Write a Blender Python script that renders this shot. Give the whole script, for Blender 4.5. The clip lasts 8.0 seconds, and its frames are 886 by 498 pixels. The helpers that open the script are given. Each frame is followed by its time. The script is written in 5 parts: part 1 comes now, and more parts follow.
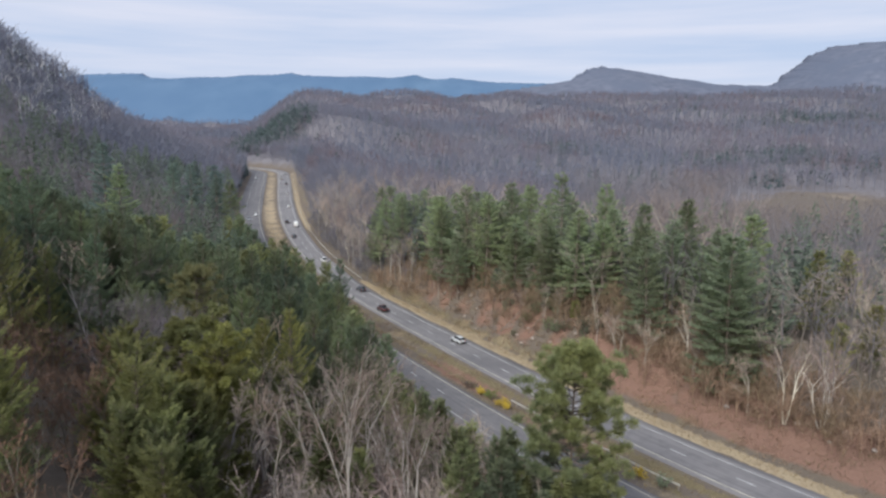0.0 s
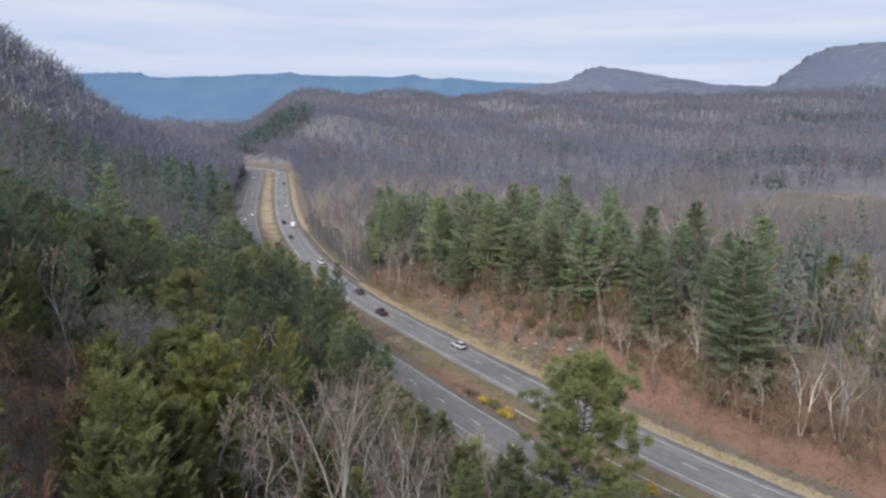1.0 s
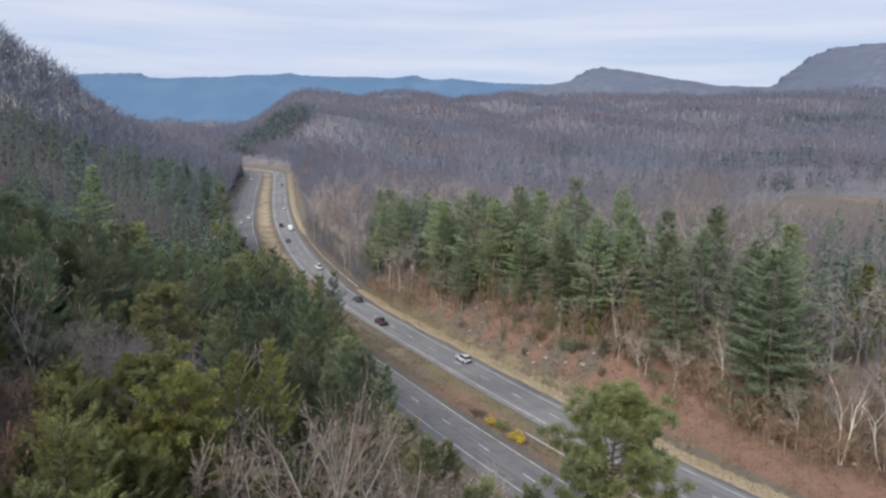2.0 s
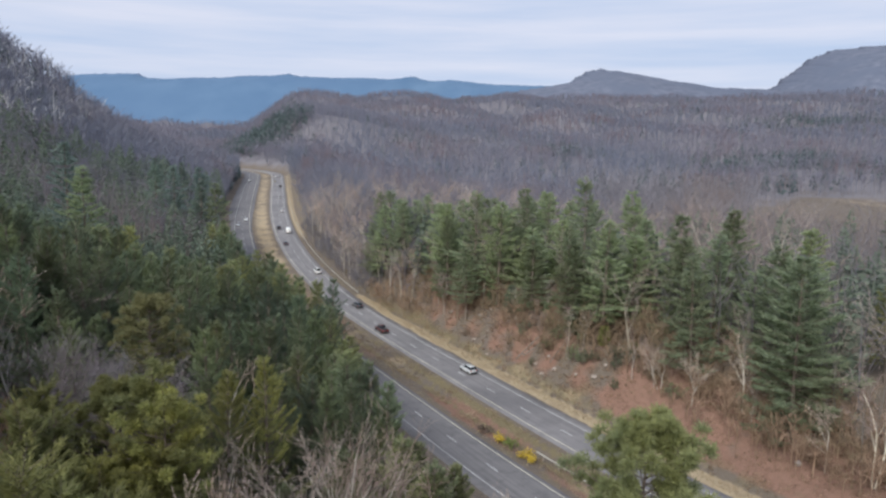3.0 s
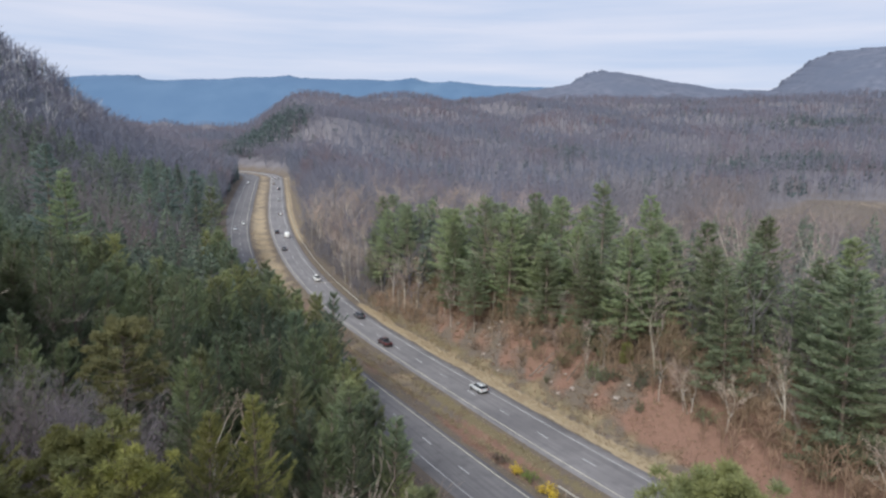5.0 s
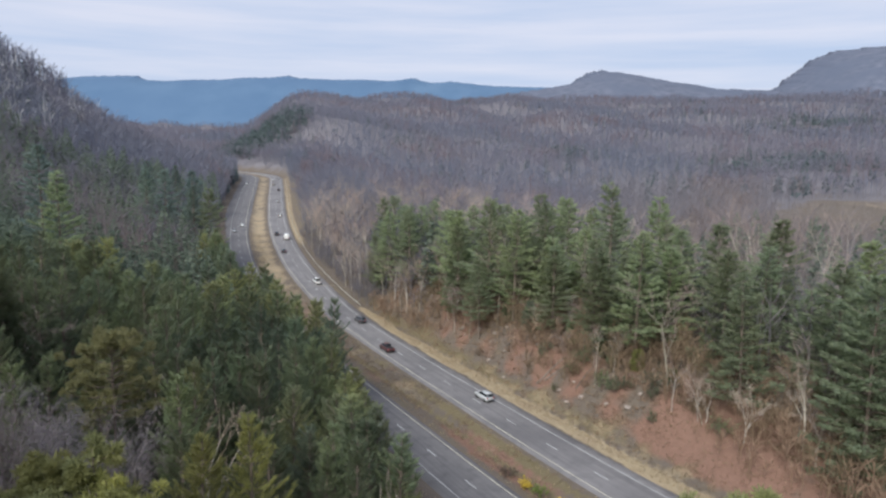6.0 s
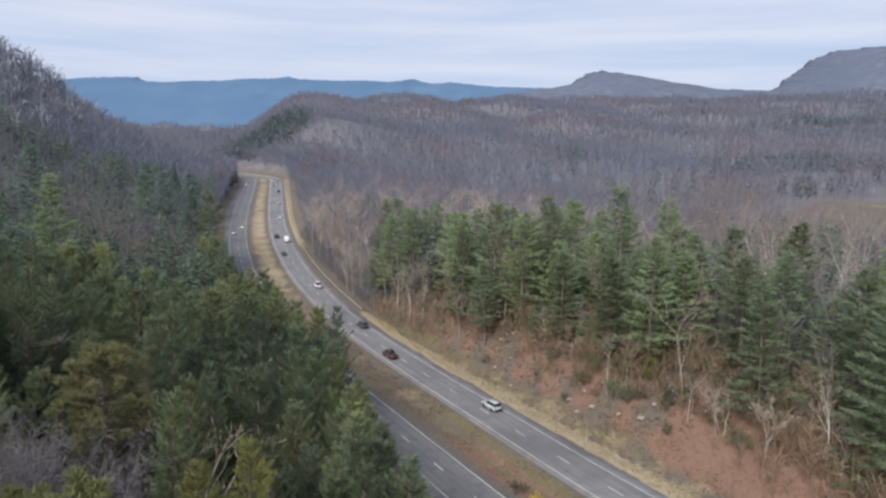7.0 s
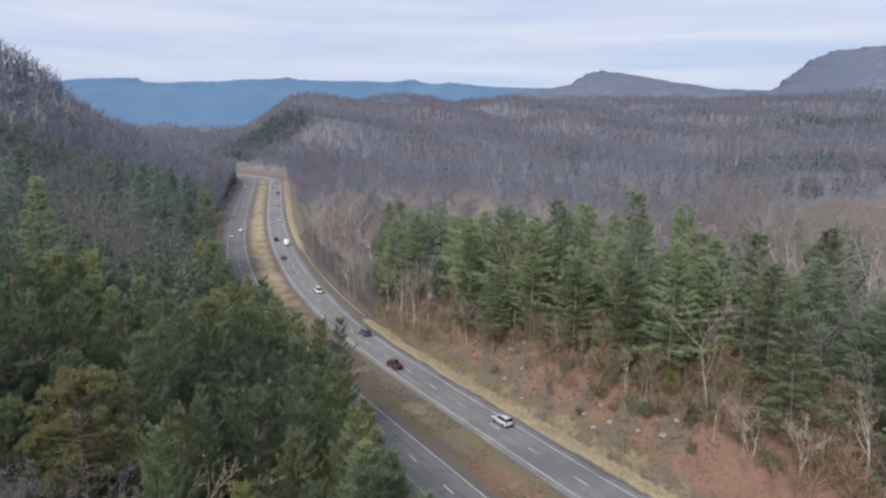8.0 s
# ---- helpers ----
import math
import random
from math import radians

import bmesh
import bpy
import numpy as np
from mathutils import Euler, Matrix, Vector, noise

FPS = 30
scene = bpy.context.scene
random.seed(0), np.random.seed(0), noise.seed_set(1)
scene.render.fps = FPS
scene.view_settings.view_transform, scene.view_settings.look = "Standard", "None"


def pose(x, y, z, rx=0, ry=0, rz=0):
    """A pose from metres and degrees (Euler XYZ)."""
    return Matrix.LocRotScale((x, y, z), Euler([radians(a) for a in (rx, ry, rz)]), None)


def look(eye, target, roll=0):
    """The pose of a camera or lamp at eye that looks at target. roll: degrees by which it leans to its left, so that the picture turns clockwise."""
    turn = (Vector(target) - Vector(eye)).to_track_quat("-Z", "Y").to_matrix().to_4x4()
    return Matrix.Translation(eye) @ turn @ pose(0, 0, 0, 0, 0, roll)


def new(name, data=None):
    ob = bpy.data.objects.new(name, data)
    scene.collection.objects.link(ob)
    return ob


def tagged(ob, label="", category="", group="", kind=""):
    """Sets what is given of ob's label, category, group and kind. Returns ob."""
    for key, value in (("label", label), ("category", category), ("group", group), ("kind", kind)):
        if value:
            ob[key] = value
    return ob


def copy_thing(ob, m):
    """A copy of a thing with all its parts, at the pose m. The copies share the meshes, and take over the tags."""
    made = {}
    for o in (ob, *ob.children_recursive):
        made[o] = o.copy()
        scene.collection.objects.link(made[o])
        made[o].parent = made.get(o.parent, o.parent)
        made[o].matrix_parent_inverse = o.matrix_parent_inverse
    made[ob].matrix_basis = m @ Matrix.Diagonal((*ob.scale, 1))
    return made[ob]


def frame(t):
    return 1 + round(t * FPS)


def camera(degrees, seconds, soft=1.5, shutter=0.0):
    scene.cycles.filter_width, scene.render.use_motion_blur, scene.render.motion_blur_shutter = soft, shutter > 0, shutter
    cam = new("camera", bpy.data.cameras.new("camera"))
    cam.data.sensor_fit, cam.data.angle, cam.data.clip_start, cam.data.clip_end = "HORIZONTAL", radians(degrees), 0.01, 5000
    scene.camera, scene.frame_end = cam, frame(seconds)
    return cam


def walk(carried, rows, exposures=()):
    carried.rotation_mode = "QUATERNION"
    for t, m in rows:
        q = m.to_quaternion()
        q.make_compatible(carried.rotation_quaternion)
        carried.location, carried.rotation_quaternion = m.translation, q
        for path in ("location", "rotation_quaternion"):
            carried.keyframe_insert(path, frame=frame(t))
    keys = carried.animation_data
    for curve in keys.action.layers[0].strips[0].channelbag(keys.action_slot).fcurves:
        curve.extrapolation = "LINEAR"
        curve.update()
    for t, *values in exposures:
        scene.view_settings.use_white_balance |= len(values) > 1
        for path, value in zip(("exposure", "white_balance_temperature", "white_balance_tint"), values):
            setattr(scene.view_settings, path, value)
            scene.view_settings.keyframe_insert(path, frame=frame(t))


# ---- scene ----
cam = camera(65.0, 8.0, soft=2.5)
PATH = [
    (0, (6.682, -43.888, 50.06), (6.666, -41.91, 49.767), 0.6),
    (0.5, (6.282, -41.185, 50.036), (6.269, -39.206, 49.743), 0.6),
    (1, (6.113, -38.492, 49.955), (6.102, -36.513, 49.661), 0.7),
    (1.5, (5.791, -34.827, 49.913), (5.779, -32.849, 49.621), 0.7),
    (1.7, (5.62, -31.588, 49.96), (5.607, -29.610, 49.668), 0.7),
    (2.8, (3.991, -23.156, 49.753), (3.985, -21.176, 49.466), 0.9),
    (3, (3.844, -21.131, 49.837), (3.837, -19.152, 49.55), 0.9),
    (3.5, (3.232, -17.368, 49.89), (3.225, -15.389, 49.603), 0.9),
    (4, (2.805, -14.898, 49.936), (2.798, -12.918, 49.65), 0.9),
    (4.5, (2.399, -12.447, 49.929), (2.392, -10.468, 49.645), 0.9),
    (6, (1.122, -5.546, 49.965), (1.115, -3.566, 49.683), 0.8),
    (6.5, (0.552, -3.316, 50.007), (0.546, -1.336, 49.726), 0.8),
    (7, (-0.022, -0.983, 50.084), (-0.029, 0.997, 49.804), 0.7),
    (7.5, (-0.476, 0.761, 50.116), (-0.482, 2.742, 49.836), 0.7),
    (7.8, (-0.97, 2.261, 50.17), (-0.974, 4.241, 49.889), 0.6),
    (8, (-1.636, 6.113, 50.252), (-1.642, 8.094, 49.973), 0.6),
]
walk(cam, [(t, look(eye, target, roll)) for t, eye, target, roll in PATH])

# ---- world, sun ----
world = bpy.data.worlds.new("overcast_sky")
scene.world = world
world.use_nodes = True
SUN_ELEV, SUN_AZ = 38.0, 206.0
wn, wl = world.node_tree.nodes, world.node_tree.links
wn.clear()
w_out = wn.new("ShaderNodeOutputWorld")
w_bg = wn.new("ShaderNodeBackground")
w_bg.inputs["Strength"].default_value = 0.10
w_sky = wn.new("ShaderNodeTexSky")
w_sky.sky_type = "NISHITA"
w_sky.sun_disc = False
w_sky.sun_elevation, w_sky.sun_rotation = radians(SUN_ELEV), radians(SUN_AZ)
w_co = wn.new("ShaderNodeTexCoord")
w_map = wn.new("ShaderNodeMapping")
w_map.inputs["Scale"].default_value = (1.1, 1.1, 15.0)
w_noise = wn.new("ShaderNodeTexNoise")
w_noise.inputs["Scale"].default_value = 1.7
w_noise.inputs["Detail"].default_value = 6.0
w_noise.inputs["Roughness"].default_value = 0.55
w_noise.inputs["Distortion"].default_value = 0.15
w_ramp = wn.new("ShaderNodeValToRGB")
w_ramp.color_ramp.elements[0].position, w_ramp.color_ramp.elements[1].position = 0.36, 0.66
w_ramp.color_ramp.elements[0].color = (5.3, 6.4, 8.6, 1)
w_ramp.color_ramp.elements[1].color = (7.3, 7.7, 9.2, 1)
w_mix = wn.new("ShaderNodeMixRGB")
w_mix.inputs["Fac"].default_value = 0.93
wl.new(w_co.outputs["Generated"], w_map.inputs["Vector"])
wl.new(w_map.outputs["Vector"], w_noise.inputs["Vector"])
wl.new(w_noise.outputs["Fac"], w_ramp.inputs["Fac"])
wl.new(w_sky.outputs["Color"], w_mix.inputs["Color1"])
wl.new(w_ramp.outputs["Color"], w_mix.inputs["Color2"])
wl.new(w_mix.outputs["Color"], w_bg.inputs["Color"])
wl.new(w_bg.outputs["Background"], w_out.inputs["Surface"])

sun = new("sun", bpy.data.lights.new("sun", "SUN"))
sun.data.energy, sun.data.angle, sun.data.color = 4.95, radians(30), (0.965, 0.97, 0.92)
_az, _el = radians(SUN_AZ), radians(SUN_ELEV)
sun.matrix_world = look((0, 0, 0), (-math.sin(_az) * math.cos(_el), -math.cos(_az) * math.cos(_el), -math.sin(_el)))
sun.location = (0, 0, 200)


# ---- materials ----
def material(name, rough=0.85, metal=0.0, spec=0.3):
    m = bpy.data.materials.new(name)
    m.use_nodes = True
    b = m.node_tree.nodes["Principled BSDF"]
    b.inputs["Roughness"].default_value = rough
    b.inputs["Metallic"].default_value = metal
    b.inputs["Specular IOR Level"].default_value = spec
    return m, m.node_tree.nodes, m.node_tree.links, b


def noise_node(n, l, scale, detail=4.0, rough=0.55, coords=None, stretch=None):
    t = n.new("ShaderNodeTexNoise")
    t.inputs["Scale"].default_value, t.inputs["Detail"].default_value, t.inputs["Roughness"].default_value = scale, detail, rough
    if coords is None:
        coords = n.new("ShaderNodeNewGeometry").outputs["Position"]
    if stretch:
        mp = n.new("ShaderNodeMapping")
        mp.inputs["Scale"].default_value = stretch
        l.new(coords, mp.inputs["Vector"])
        coords = mp.outputs["Vector"]
    l.new(coords, t.inputs["Vector"])
    return t.outputs["Fac"]


def ramp(n, l, fac, stops):
    r = n.new("ShaderNodeValToRGB")
    e = r.color_ramp.elements
    while len(e) < len(stops):
        e.new(0.5)
    for el, (p, c) in zip(e, stops):
        el.position, el.color = p, (*c, 1)
    l.new(fac, r.inputs["Fac"])
    return r.outputs["Color"]


def mix(n, l, fac, a, b, mode="MIX"):
    m = n.new("ShaderNodeMixRGB")
    m.blend_type = mode
    for v, i in ((fac, "Fac"), (a, "Color1"), (b, "Color2")):
        if isinstance(v, (int, float)):
            m.inputs[i].default_value = v
        elif isinstance(v, tuple):
            m.inputs[i].default_value = (*v, 1)
        else:
            l.new(v, m.inputs[i])
    return m.outputs["Color"]


def bump(n, l, b, height, strength=0.4, dist=0.1):
    u = n.new("ShaderNodeBump")
    u.inputs["Strength"].default_value, u.inputs["Distance"].default_value = strength, dist
    l.new(height, u.inputs["Height"])
    l.new(u.outputs["Normal"], b.inputs["Normal"])


def varied(name, c1, c2, c3=None, scale=3.0, rough=0.85, metal=0.0, spec=0.3, bumps=0.3, island=0.0, per_object=0.0, c4=None):
    """Base colour between two or three tones, by noise at two scales, by island and by object."""
    m, n, l, b = material(name, rough, metal, spec)
    f = noise_node(n, l, scale)
    g = noise_node(n, l, scale * 0.13, 3.0)
    col = mix(n, l, f, c1, c2)
    if c3:
        col = mix(n, l, ramp(n, l, g, [(0.42, (0, 0, 0)), (0.62, (1, 1, 1))]), col, c3)
    if c4:
        p4 = noise_node(n, l, scale * 0.45, 3.0)
        col = mix(n, l, ramp(n, l, p4, [(0.52, (0, 0, 0)), (0.66, (1, 1, 1))]), col, c4)
    if island:
        gi = n.new("ShaderNodeNewGeometry").outputs["Random Per Island"]
        col = mix(n, l, 1.0, col, ramp(n, l, gi, [(0.0, (1 - island,) * 3), (1.0, (1 + island,) * 3)]), "MULTIPLY")
    if per_object:
        ob = n.new("ShaderNodeObjectInfo").outputs["Random"]
        lo, hi = 1 - per_object, 1 + per_object
        col = mix(n, l, 1.0, col, ramp(n, l, ob, [(0.0, (lo, lo * 0.97, lo * 0.9)), (0.5, (1.0, 1.0, 1.0)), (1.0, (hi, hi, hi * 0.86))]), "MULTIPLY")
    l.new(col, b.inputs["Base Color"])
    if bumps:
        bump(n, l, b, f, bumps, 0.05)
    return m


def let_through(m, share, gain=1.0):
    """Thin leaves: part of the light passes through them."""
    n, l = m.node_tree.nodes, m.node_tree.links
    b, out = n["Principled BSDF"], n["Material Output"]
    t = n.new("ShaderNodeBsdfTranslucent")
    col = b.inputs["Base Color"].links[0].from_socket
    l.new(col, t.inputs["Color"])
    s = n.new("ShaderNodeMixShader")
    s.inputs["Fac"].default_value = share
    l.new(b.outputs["BSDF"], s.inputs[1])
    l.new(t.outputs["BSDF"], s.inputs[2])
    l.new(s.outputs["Shader"], out.inputs["Surface"])
    return m


M_NEEDLE_YELLOW = let_through(varied("yellow_pine_needles", (0.245, 0.255, 0.108), (0.392, 0.372, 0.142), (0.214, 0.242, 0.130), 0.45, 0.6, island=0.22, per_object=0.30, bumps=0), 0.6)
M_NEEDLE_OLIVE = let_through(varied("olive_pine_needles", (0.230, 0.258, 0.140), (0.372, 0.372, 0.180), (0.196, 0.238, 0.172), 0.45, 0.6, island=0.22, per_object=0.30, bumps=0), 0.6)
M_NEEDLE_RUST = let_through(varied("browning_pine_needles", (0.205, 0.203, 0.105), (0.310, 0.290, 0.138), (0.188, 0.195, 0.125), 0.45, 0.6, island=0.22, bumps=0), 0.55)
M_NEEDLE_BLUE = let_through(varied("white_pine_needles", (0.272, 0.334, 0.228), (0.345, 0.400, 0.268), (0.285, 0.321, 0.204), 0.45, 0.6, island=0.2, per_object=0.22, bumps=0), 0.66)
M_NEEDLE_DULL = let_through(varied("dull_pine_needles", (0.179, 0.220, 0.140), (0.268, 0.300, 0.172), (0.158, 0.207, 0.154), 0.45, 0.6, island=0.22, per_object=0.30, bumps=0), 0.6)
M_NEEDLE_DARK = let_through(varied("dark_conifer_needles", (0.213, 0.283, 0.258), (0.283, 0.354, 0.306), (0.199, 0.264, 0.248), 0.45, 0.6, island=0.2, per_object=0.15, bumps=0), 0.6)
M_BARK_PINE = varied("pine_bark", (0.14, 0.11, 0.09), (0.23, 0.185, 0.155), None, 4.0)
M_BARK_GREY = varied("grey_hardwood_bark", (0.202, 0.181, 0.168), (0.302, 0.277, 0.260), (0.185, 0.160, 0.147), 1.2, per_object=0.3)
M_BARK_PALE = varied("pale_hardwood_bark", (0.488, 0.444, 0.409), (0.663, 0.618, 0.585), (0.430, 0.381, 0.351), 1.2, per_object=0.25)
M_DEAD = varied("weathered_dead_wood", (0.178, 0.160, 0.174), (0.244, 0.222, 0.239), (0.182, 0.153, 0.167), 0.9, per_object=0.15, bumps=0)
M_TWIG = varied("hardwood_twigs", (0.293, 0.247, 0.232), (0.424, 0.362, 0.343), (0.362, 0.272, 0.252), 0.9, per_object=0.25, bumps=0)
# bare woods with bluish distance haze mixed into their base colour
M_WOODS_HAZED = let_through(varied("haze_tinted_bare_woods", (0.166, 0.176, 0.223), (0.241, 0.254, 0.312), (0.243, 0.230, 0.271), 0.03, island=0.07, bumps=0, c4=(0.227, 0.181, 0.199)), 0.55)
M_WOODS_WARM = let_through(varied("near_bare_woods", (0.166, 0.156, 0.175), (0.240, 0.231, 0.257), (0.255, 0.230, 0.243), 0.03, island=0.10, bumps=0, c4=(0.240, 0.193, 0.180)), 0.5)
M_FIELD = let_through(varied("field_scrub", (0.185, 0.158, 0.142), (0.262, 0.228, 0.205), (0.240, 0.196, 0.172), 0.03, island=0.12, bumps=0), 0.5)
# pale bark, lightened further for the sky glow between the trunks
M_RIDGE_TRUNK = varied("pale_ridge_trunks", (0.46, 0.45, 0.45), (0.62, 0.61, 0.60), None, 0.05, island=0.2, bumps=0)
M_GROVE = let_through(varied("far_dark_grove", (0.093, 0.125, 0.127), (0.138, 0.174, 0.168), (0.108, 0.138, 0.144), 0.05, island=0.16, bumps=0), 0.4)
M_WOODS_PINE = let_through(varied("far_pine_woods", (0.165, 0.211, 0.161), (0.220, 0.264, 0.189), (0.176, 0.215, 0.171), 0.05, island=0.16, bumps=0), 0.5)
M_RUSSET = varied("russet_leaves", (0.178, 0.105, 0.075), (0.259, 0.160, 0.117), None, 1.0, island=0.25, per_object=0.3, bumps=0)
M_SHRUB = let_through(varied("shrub_twigs", (0.259, 0.176, 0.138), (0.374, 0.265, 0.208), (0.236, 0.181, 0.129), 0.8, island=0.25, per_object=0.3, bumps=0), 0.4)
M_BANK = let_through(varied("bank_weeds", (0.228, 0.155, 0.119), (0.350, 0.248, 0.195), (0.228, 0.176, 0.121), 0.25, island=0.35, per_object=0.15, bumps=0), 0.4)
M_DUSK = let_through(varied("dark_weeds", (0.110, 0.083, 0.068), (0.170, 0.130, 0.104), None, 0.8, island=0.3, bumps=0), 0.3)
M_GRASS = let_through(varied("winter_grass", (0.185, 0.158, 0.088), (0.275, 0.232, 0.135), (0.235, 0.185, 0.122), 0.5, island=0.25, bumps=0), 0.4)
M_LEAF = let_through(varied("broom_leaves", (0.150, 0.205, 0.055), (0.230, 0.290, 0.085), None, 1.0, island=0.25, bumps=0), 0.4)
M_YELLOW = varied("yellow_blossom", (0.46, 0.32, 0.035), (0.58, 0.43, 0.07), None, 2.0, island=0.25, bumps=0)
M_STRAW = let_through(varied("straw_grass", (0.323, 0.251, 0.157), (0.425, 0.344, 0.225), (0.281, 0.212, 0.132), 1.0, island=0.25, bumps=0), 0.3)
M_ROCK = varied("bank_rock", (0.26, 0.215, 0.19), (0.39, 0.335, 0.30), None, 1.5, bumps=0.8)
M_WHITE = varied("white_road_paint", (0.425, 0.425, 0.425), (0.578, 0.578, 0.570), (0.340, 0.340, 0.340), 1.2, 0.7, bumps=0.1)
M_LEMON = varied("yellow_road_paint", (0.500, 0.470, 0.385), (0.590, 0.555, 0.470), (0.400, 0.375, 0.325), 2.0, 0.7, bumps=0.1)
M_STEEL = varied("galvanised_steel", (0.484, 0.465, 0.422), (0.546, 0.527, 0.484), (0.434, 0.409, 0.360), 2.0, 0.5, 0.15, bumps=0.1)
M_POST = varied("weathered_post", (0.20, 0.17, 0.14), (0.32, 0.28, 0.24), None, 3.0)

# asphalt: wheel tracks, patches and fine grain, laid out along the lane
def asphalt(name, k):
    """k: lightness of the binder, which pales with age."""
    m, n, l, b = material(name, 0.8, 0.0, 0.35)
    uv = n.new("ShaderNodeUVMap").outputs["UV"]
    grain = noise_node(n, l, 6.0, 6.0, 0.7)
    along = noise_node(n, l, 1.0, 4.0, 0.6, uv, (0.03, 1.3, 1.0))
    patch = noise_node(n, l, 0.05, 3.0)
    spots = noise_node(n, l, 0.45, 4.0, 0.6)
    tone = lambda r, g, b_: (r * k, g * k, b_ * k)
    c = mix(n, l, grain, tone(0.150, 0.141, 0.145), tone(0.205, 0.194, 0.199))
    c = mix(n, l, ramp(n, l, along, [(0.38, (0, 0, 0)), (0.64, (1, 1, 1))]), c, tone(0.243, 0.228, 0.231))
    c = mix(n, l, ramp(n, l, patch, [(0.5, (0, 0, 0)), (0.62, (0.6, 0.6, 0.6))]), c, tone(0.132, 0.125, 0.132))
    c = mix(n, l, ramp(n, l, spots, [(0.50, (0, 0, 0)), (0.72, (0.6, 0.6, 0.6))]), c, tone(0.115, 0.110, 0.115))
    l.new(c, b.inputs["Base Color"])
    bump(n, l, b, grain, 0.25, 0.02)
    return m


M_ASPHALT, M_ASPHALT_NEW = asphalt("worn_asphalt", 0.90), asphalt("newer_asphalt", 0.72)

# ground: leaf litter, straw verges, red soil; far floor painted with mauve haze
M_GROUND, n_, l_, b_ = material("hillside_ground", 0.95, 0.0, 0.1)
fine_ = noise_node(n_, l_, 1.3, 6.0, 0.65)
mid_ = noise_node(n_, l_, 0.16, 5.0, 0.6)
big_ = noise_node(n_, l_, 0.02, 4.0, 0.55)
litter_ = mix(n_, l_, fine_, (0.100, 0.081, 0.068), (0.180, 0.148, 0.124))
litter_ = mix(n_, l_, ramp(n_, l_, mid_, [(0.40, (0, 0, 0)), (0.64, (1, 1, 1))]), litter_, (0.151, 0.124, 0.095))
litter_ = mix(n_, l_, ramp(n_, l_, big_, [(0.45, (0, 0, 0)), (0.7, (0.595, 0.595, 0.595))]), litter_, (0.136, 0.112, 0.100))


def zone(name, lo, hi, colour, under):
    a = n_.new("ShaderNodeAttribute")
    a.attribute_name = name
    s = n_.new("ShaderNodeMath")
    s.operation = "MULTIPLY_ADD"
    l_.new(mid_, s.inputs[0])
    s.inputs[1].default_value = 0.9
    l_.new(a.outputs["Fac"], s.inputs[2])
    return mix(n_, l_, ramp(n_, l_, s.outputs["Value"], [(lo, (0, 0, 0)), (hi, (1, 1, 1))]), under, colour)


straw_ = mix(n_, l_, fine_, (0.306, 0.242, 0.157), (0.493, 0.404, 0.276))
straw_ = mix(n_, l_, ramp(n_, l_, mid_, [(0.35, (0, 0, 0)), (0.65, (1, 1, 1))]), straw_, (0.323, 0.251, 0.170))
olive_ = mix(n_, l_, fine_, (0.122, 0.100, 0.060), (0.202, 0.166, 0.102))
soil_ = mix(n_, l_, fine_, (0.158, 0.093, 0.070), (0.260, 0.157, 0.121))
hazed_floor_ = mix(n_, l_, mid_, (0.139, 0.130, 0.144), (0.193, 0.180, 0.193))
c_ = zone("far_haze", 0.55, 1.25, hazed_floor_, litter_)
c_ = zone("soil", 0.75, 1.3, soil_, c_)
c_ = zone("olive", 0.75, 1.25, olive_, c_)
c_ = zone("straw", 0.70, 1.30, straw_, c_)
l_.new(c_, b_.inputs["Base Color"])
bump(n_, l_, b_, fine_, 0.7, 0.25)

# far range: blue aerial haze is painted into the base colour
M_HAZE_TINTED_RANGE = varied("haze_tinted_range", (0.033, 0.080, 0.155), (0.128, 0.196, 0.286), (0.072, 0.126, 0.212), 0.006, 1.0, bumps=0)
# wooded hills: their mottled colour carries a blue-grey haze tint
M_HAZE_TINTED_HILL = varied("haze_tinted_hill", (0.034, 0.048, 0.074), (0.172, 0.180, 0.232), (0.090, 0.104, 0.145), 0.03, 1.0, bumps=0)


# ---- mesh helpers ----
def mesh_np(name, V, F, mat, smooth=False):
    V, F = np.asarray(V, np.float32), np.asarray(F, np.int32)
    me = bpy.data.meshes.new(name)
    me.vertices.add(len(V))
    me.vertices.foreach_set("co", V.ravel())
    k = F.shape[1]
    me.loops.add(F.size)
    me.loops.foreach_set("vertex_index", F.ravel())
    me.polygons.add(len(F))
    me.polygons.foreach_set("loop_start", np.arange(len(F), dtype=np.int32) * k)
    if smooth:
        me.polygons.foreach_set("use_smooth", np.ones(len(F), bool))
    me.update(calc_edges=True)
    me.materials.append(mat)
    return me


def joined(parts):
    """Joins lists of (verts, faces) with the same face size."""
    Vs, Fs, k = [], [], 0
    for V, F in parts:
        Vs.append(V)
        Fs.append(np.asarray(F) + k)
        k += len(V)
    return np.concatenate(Vs), np.concatenate(Fs)


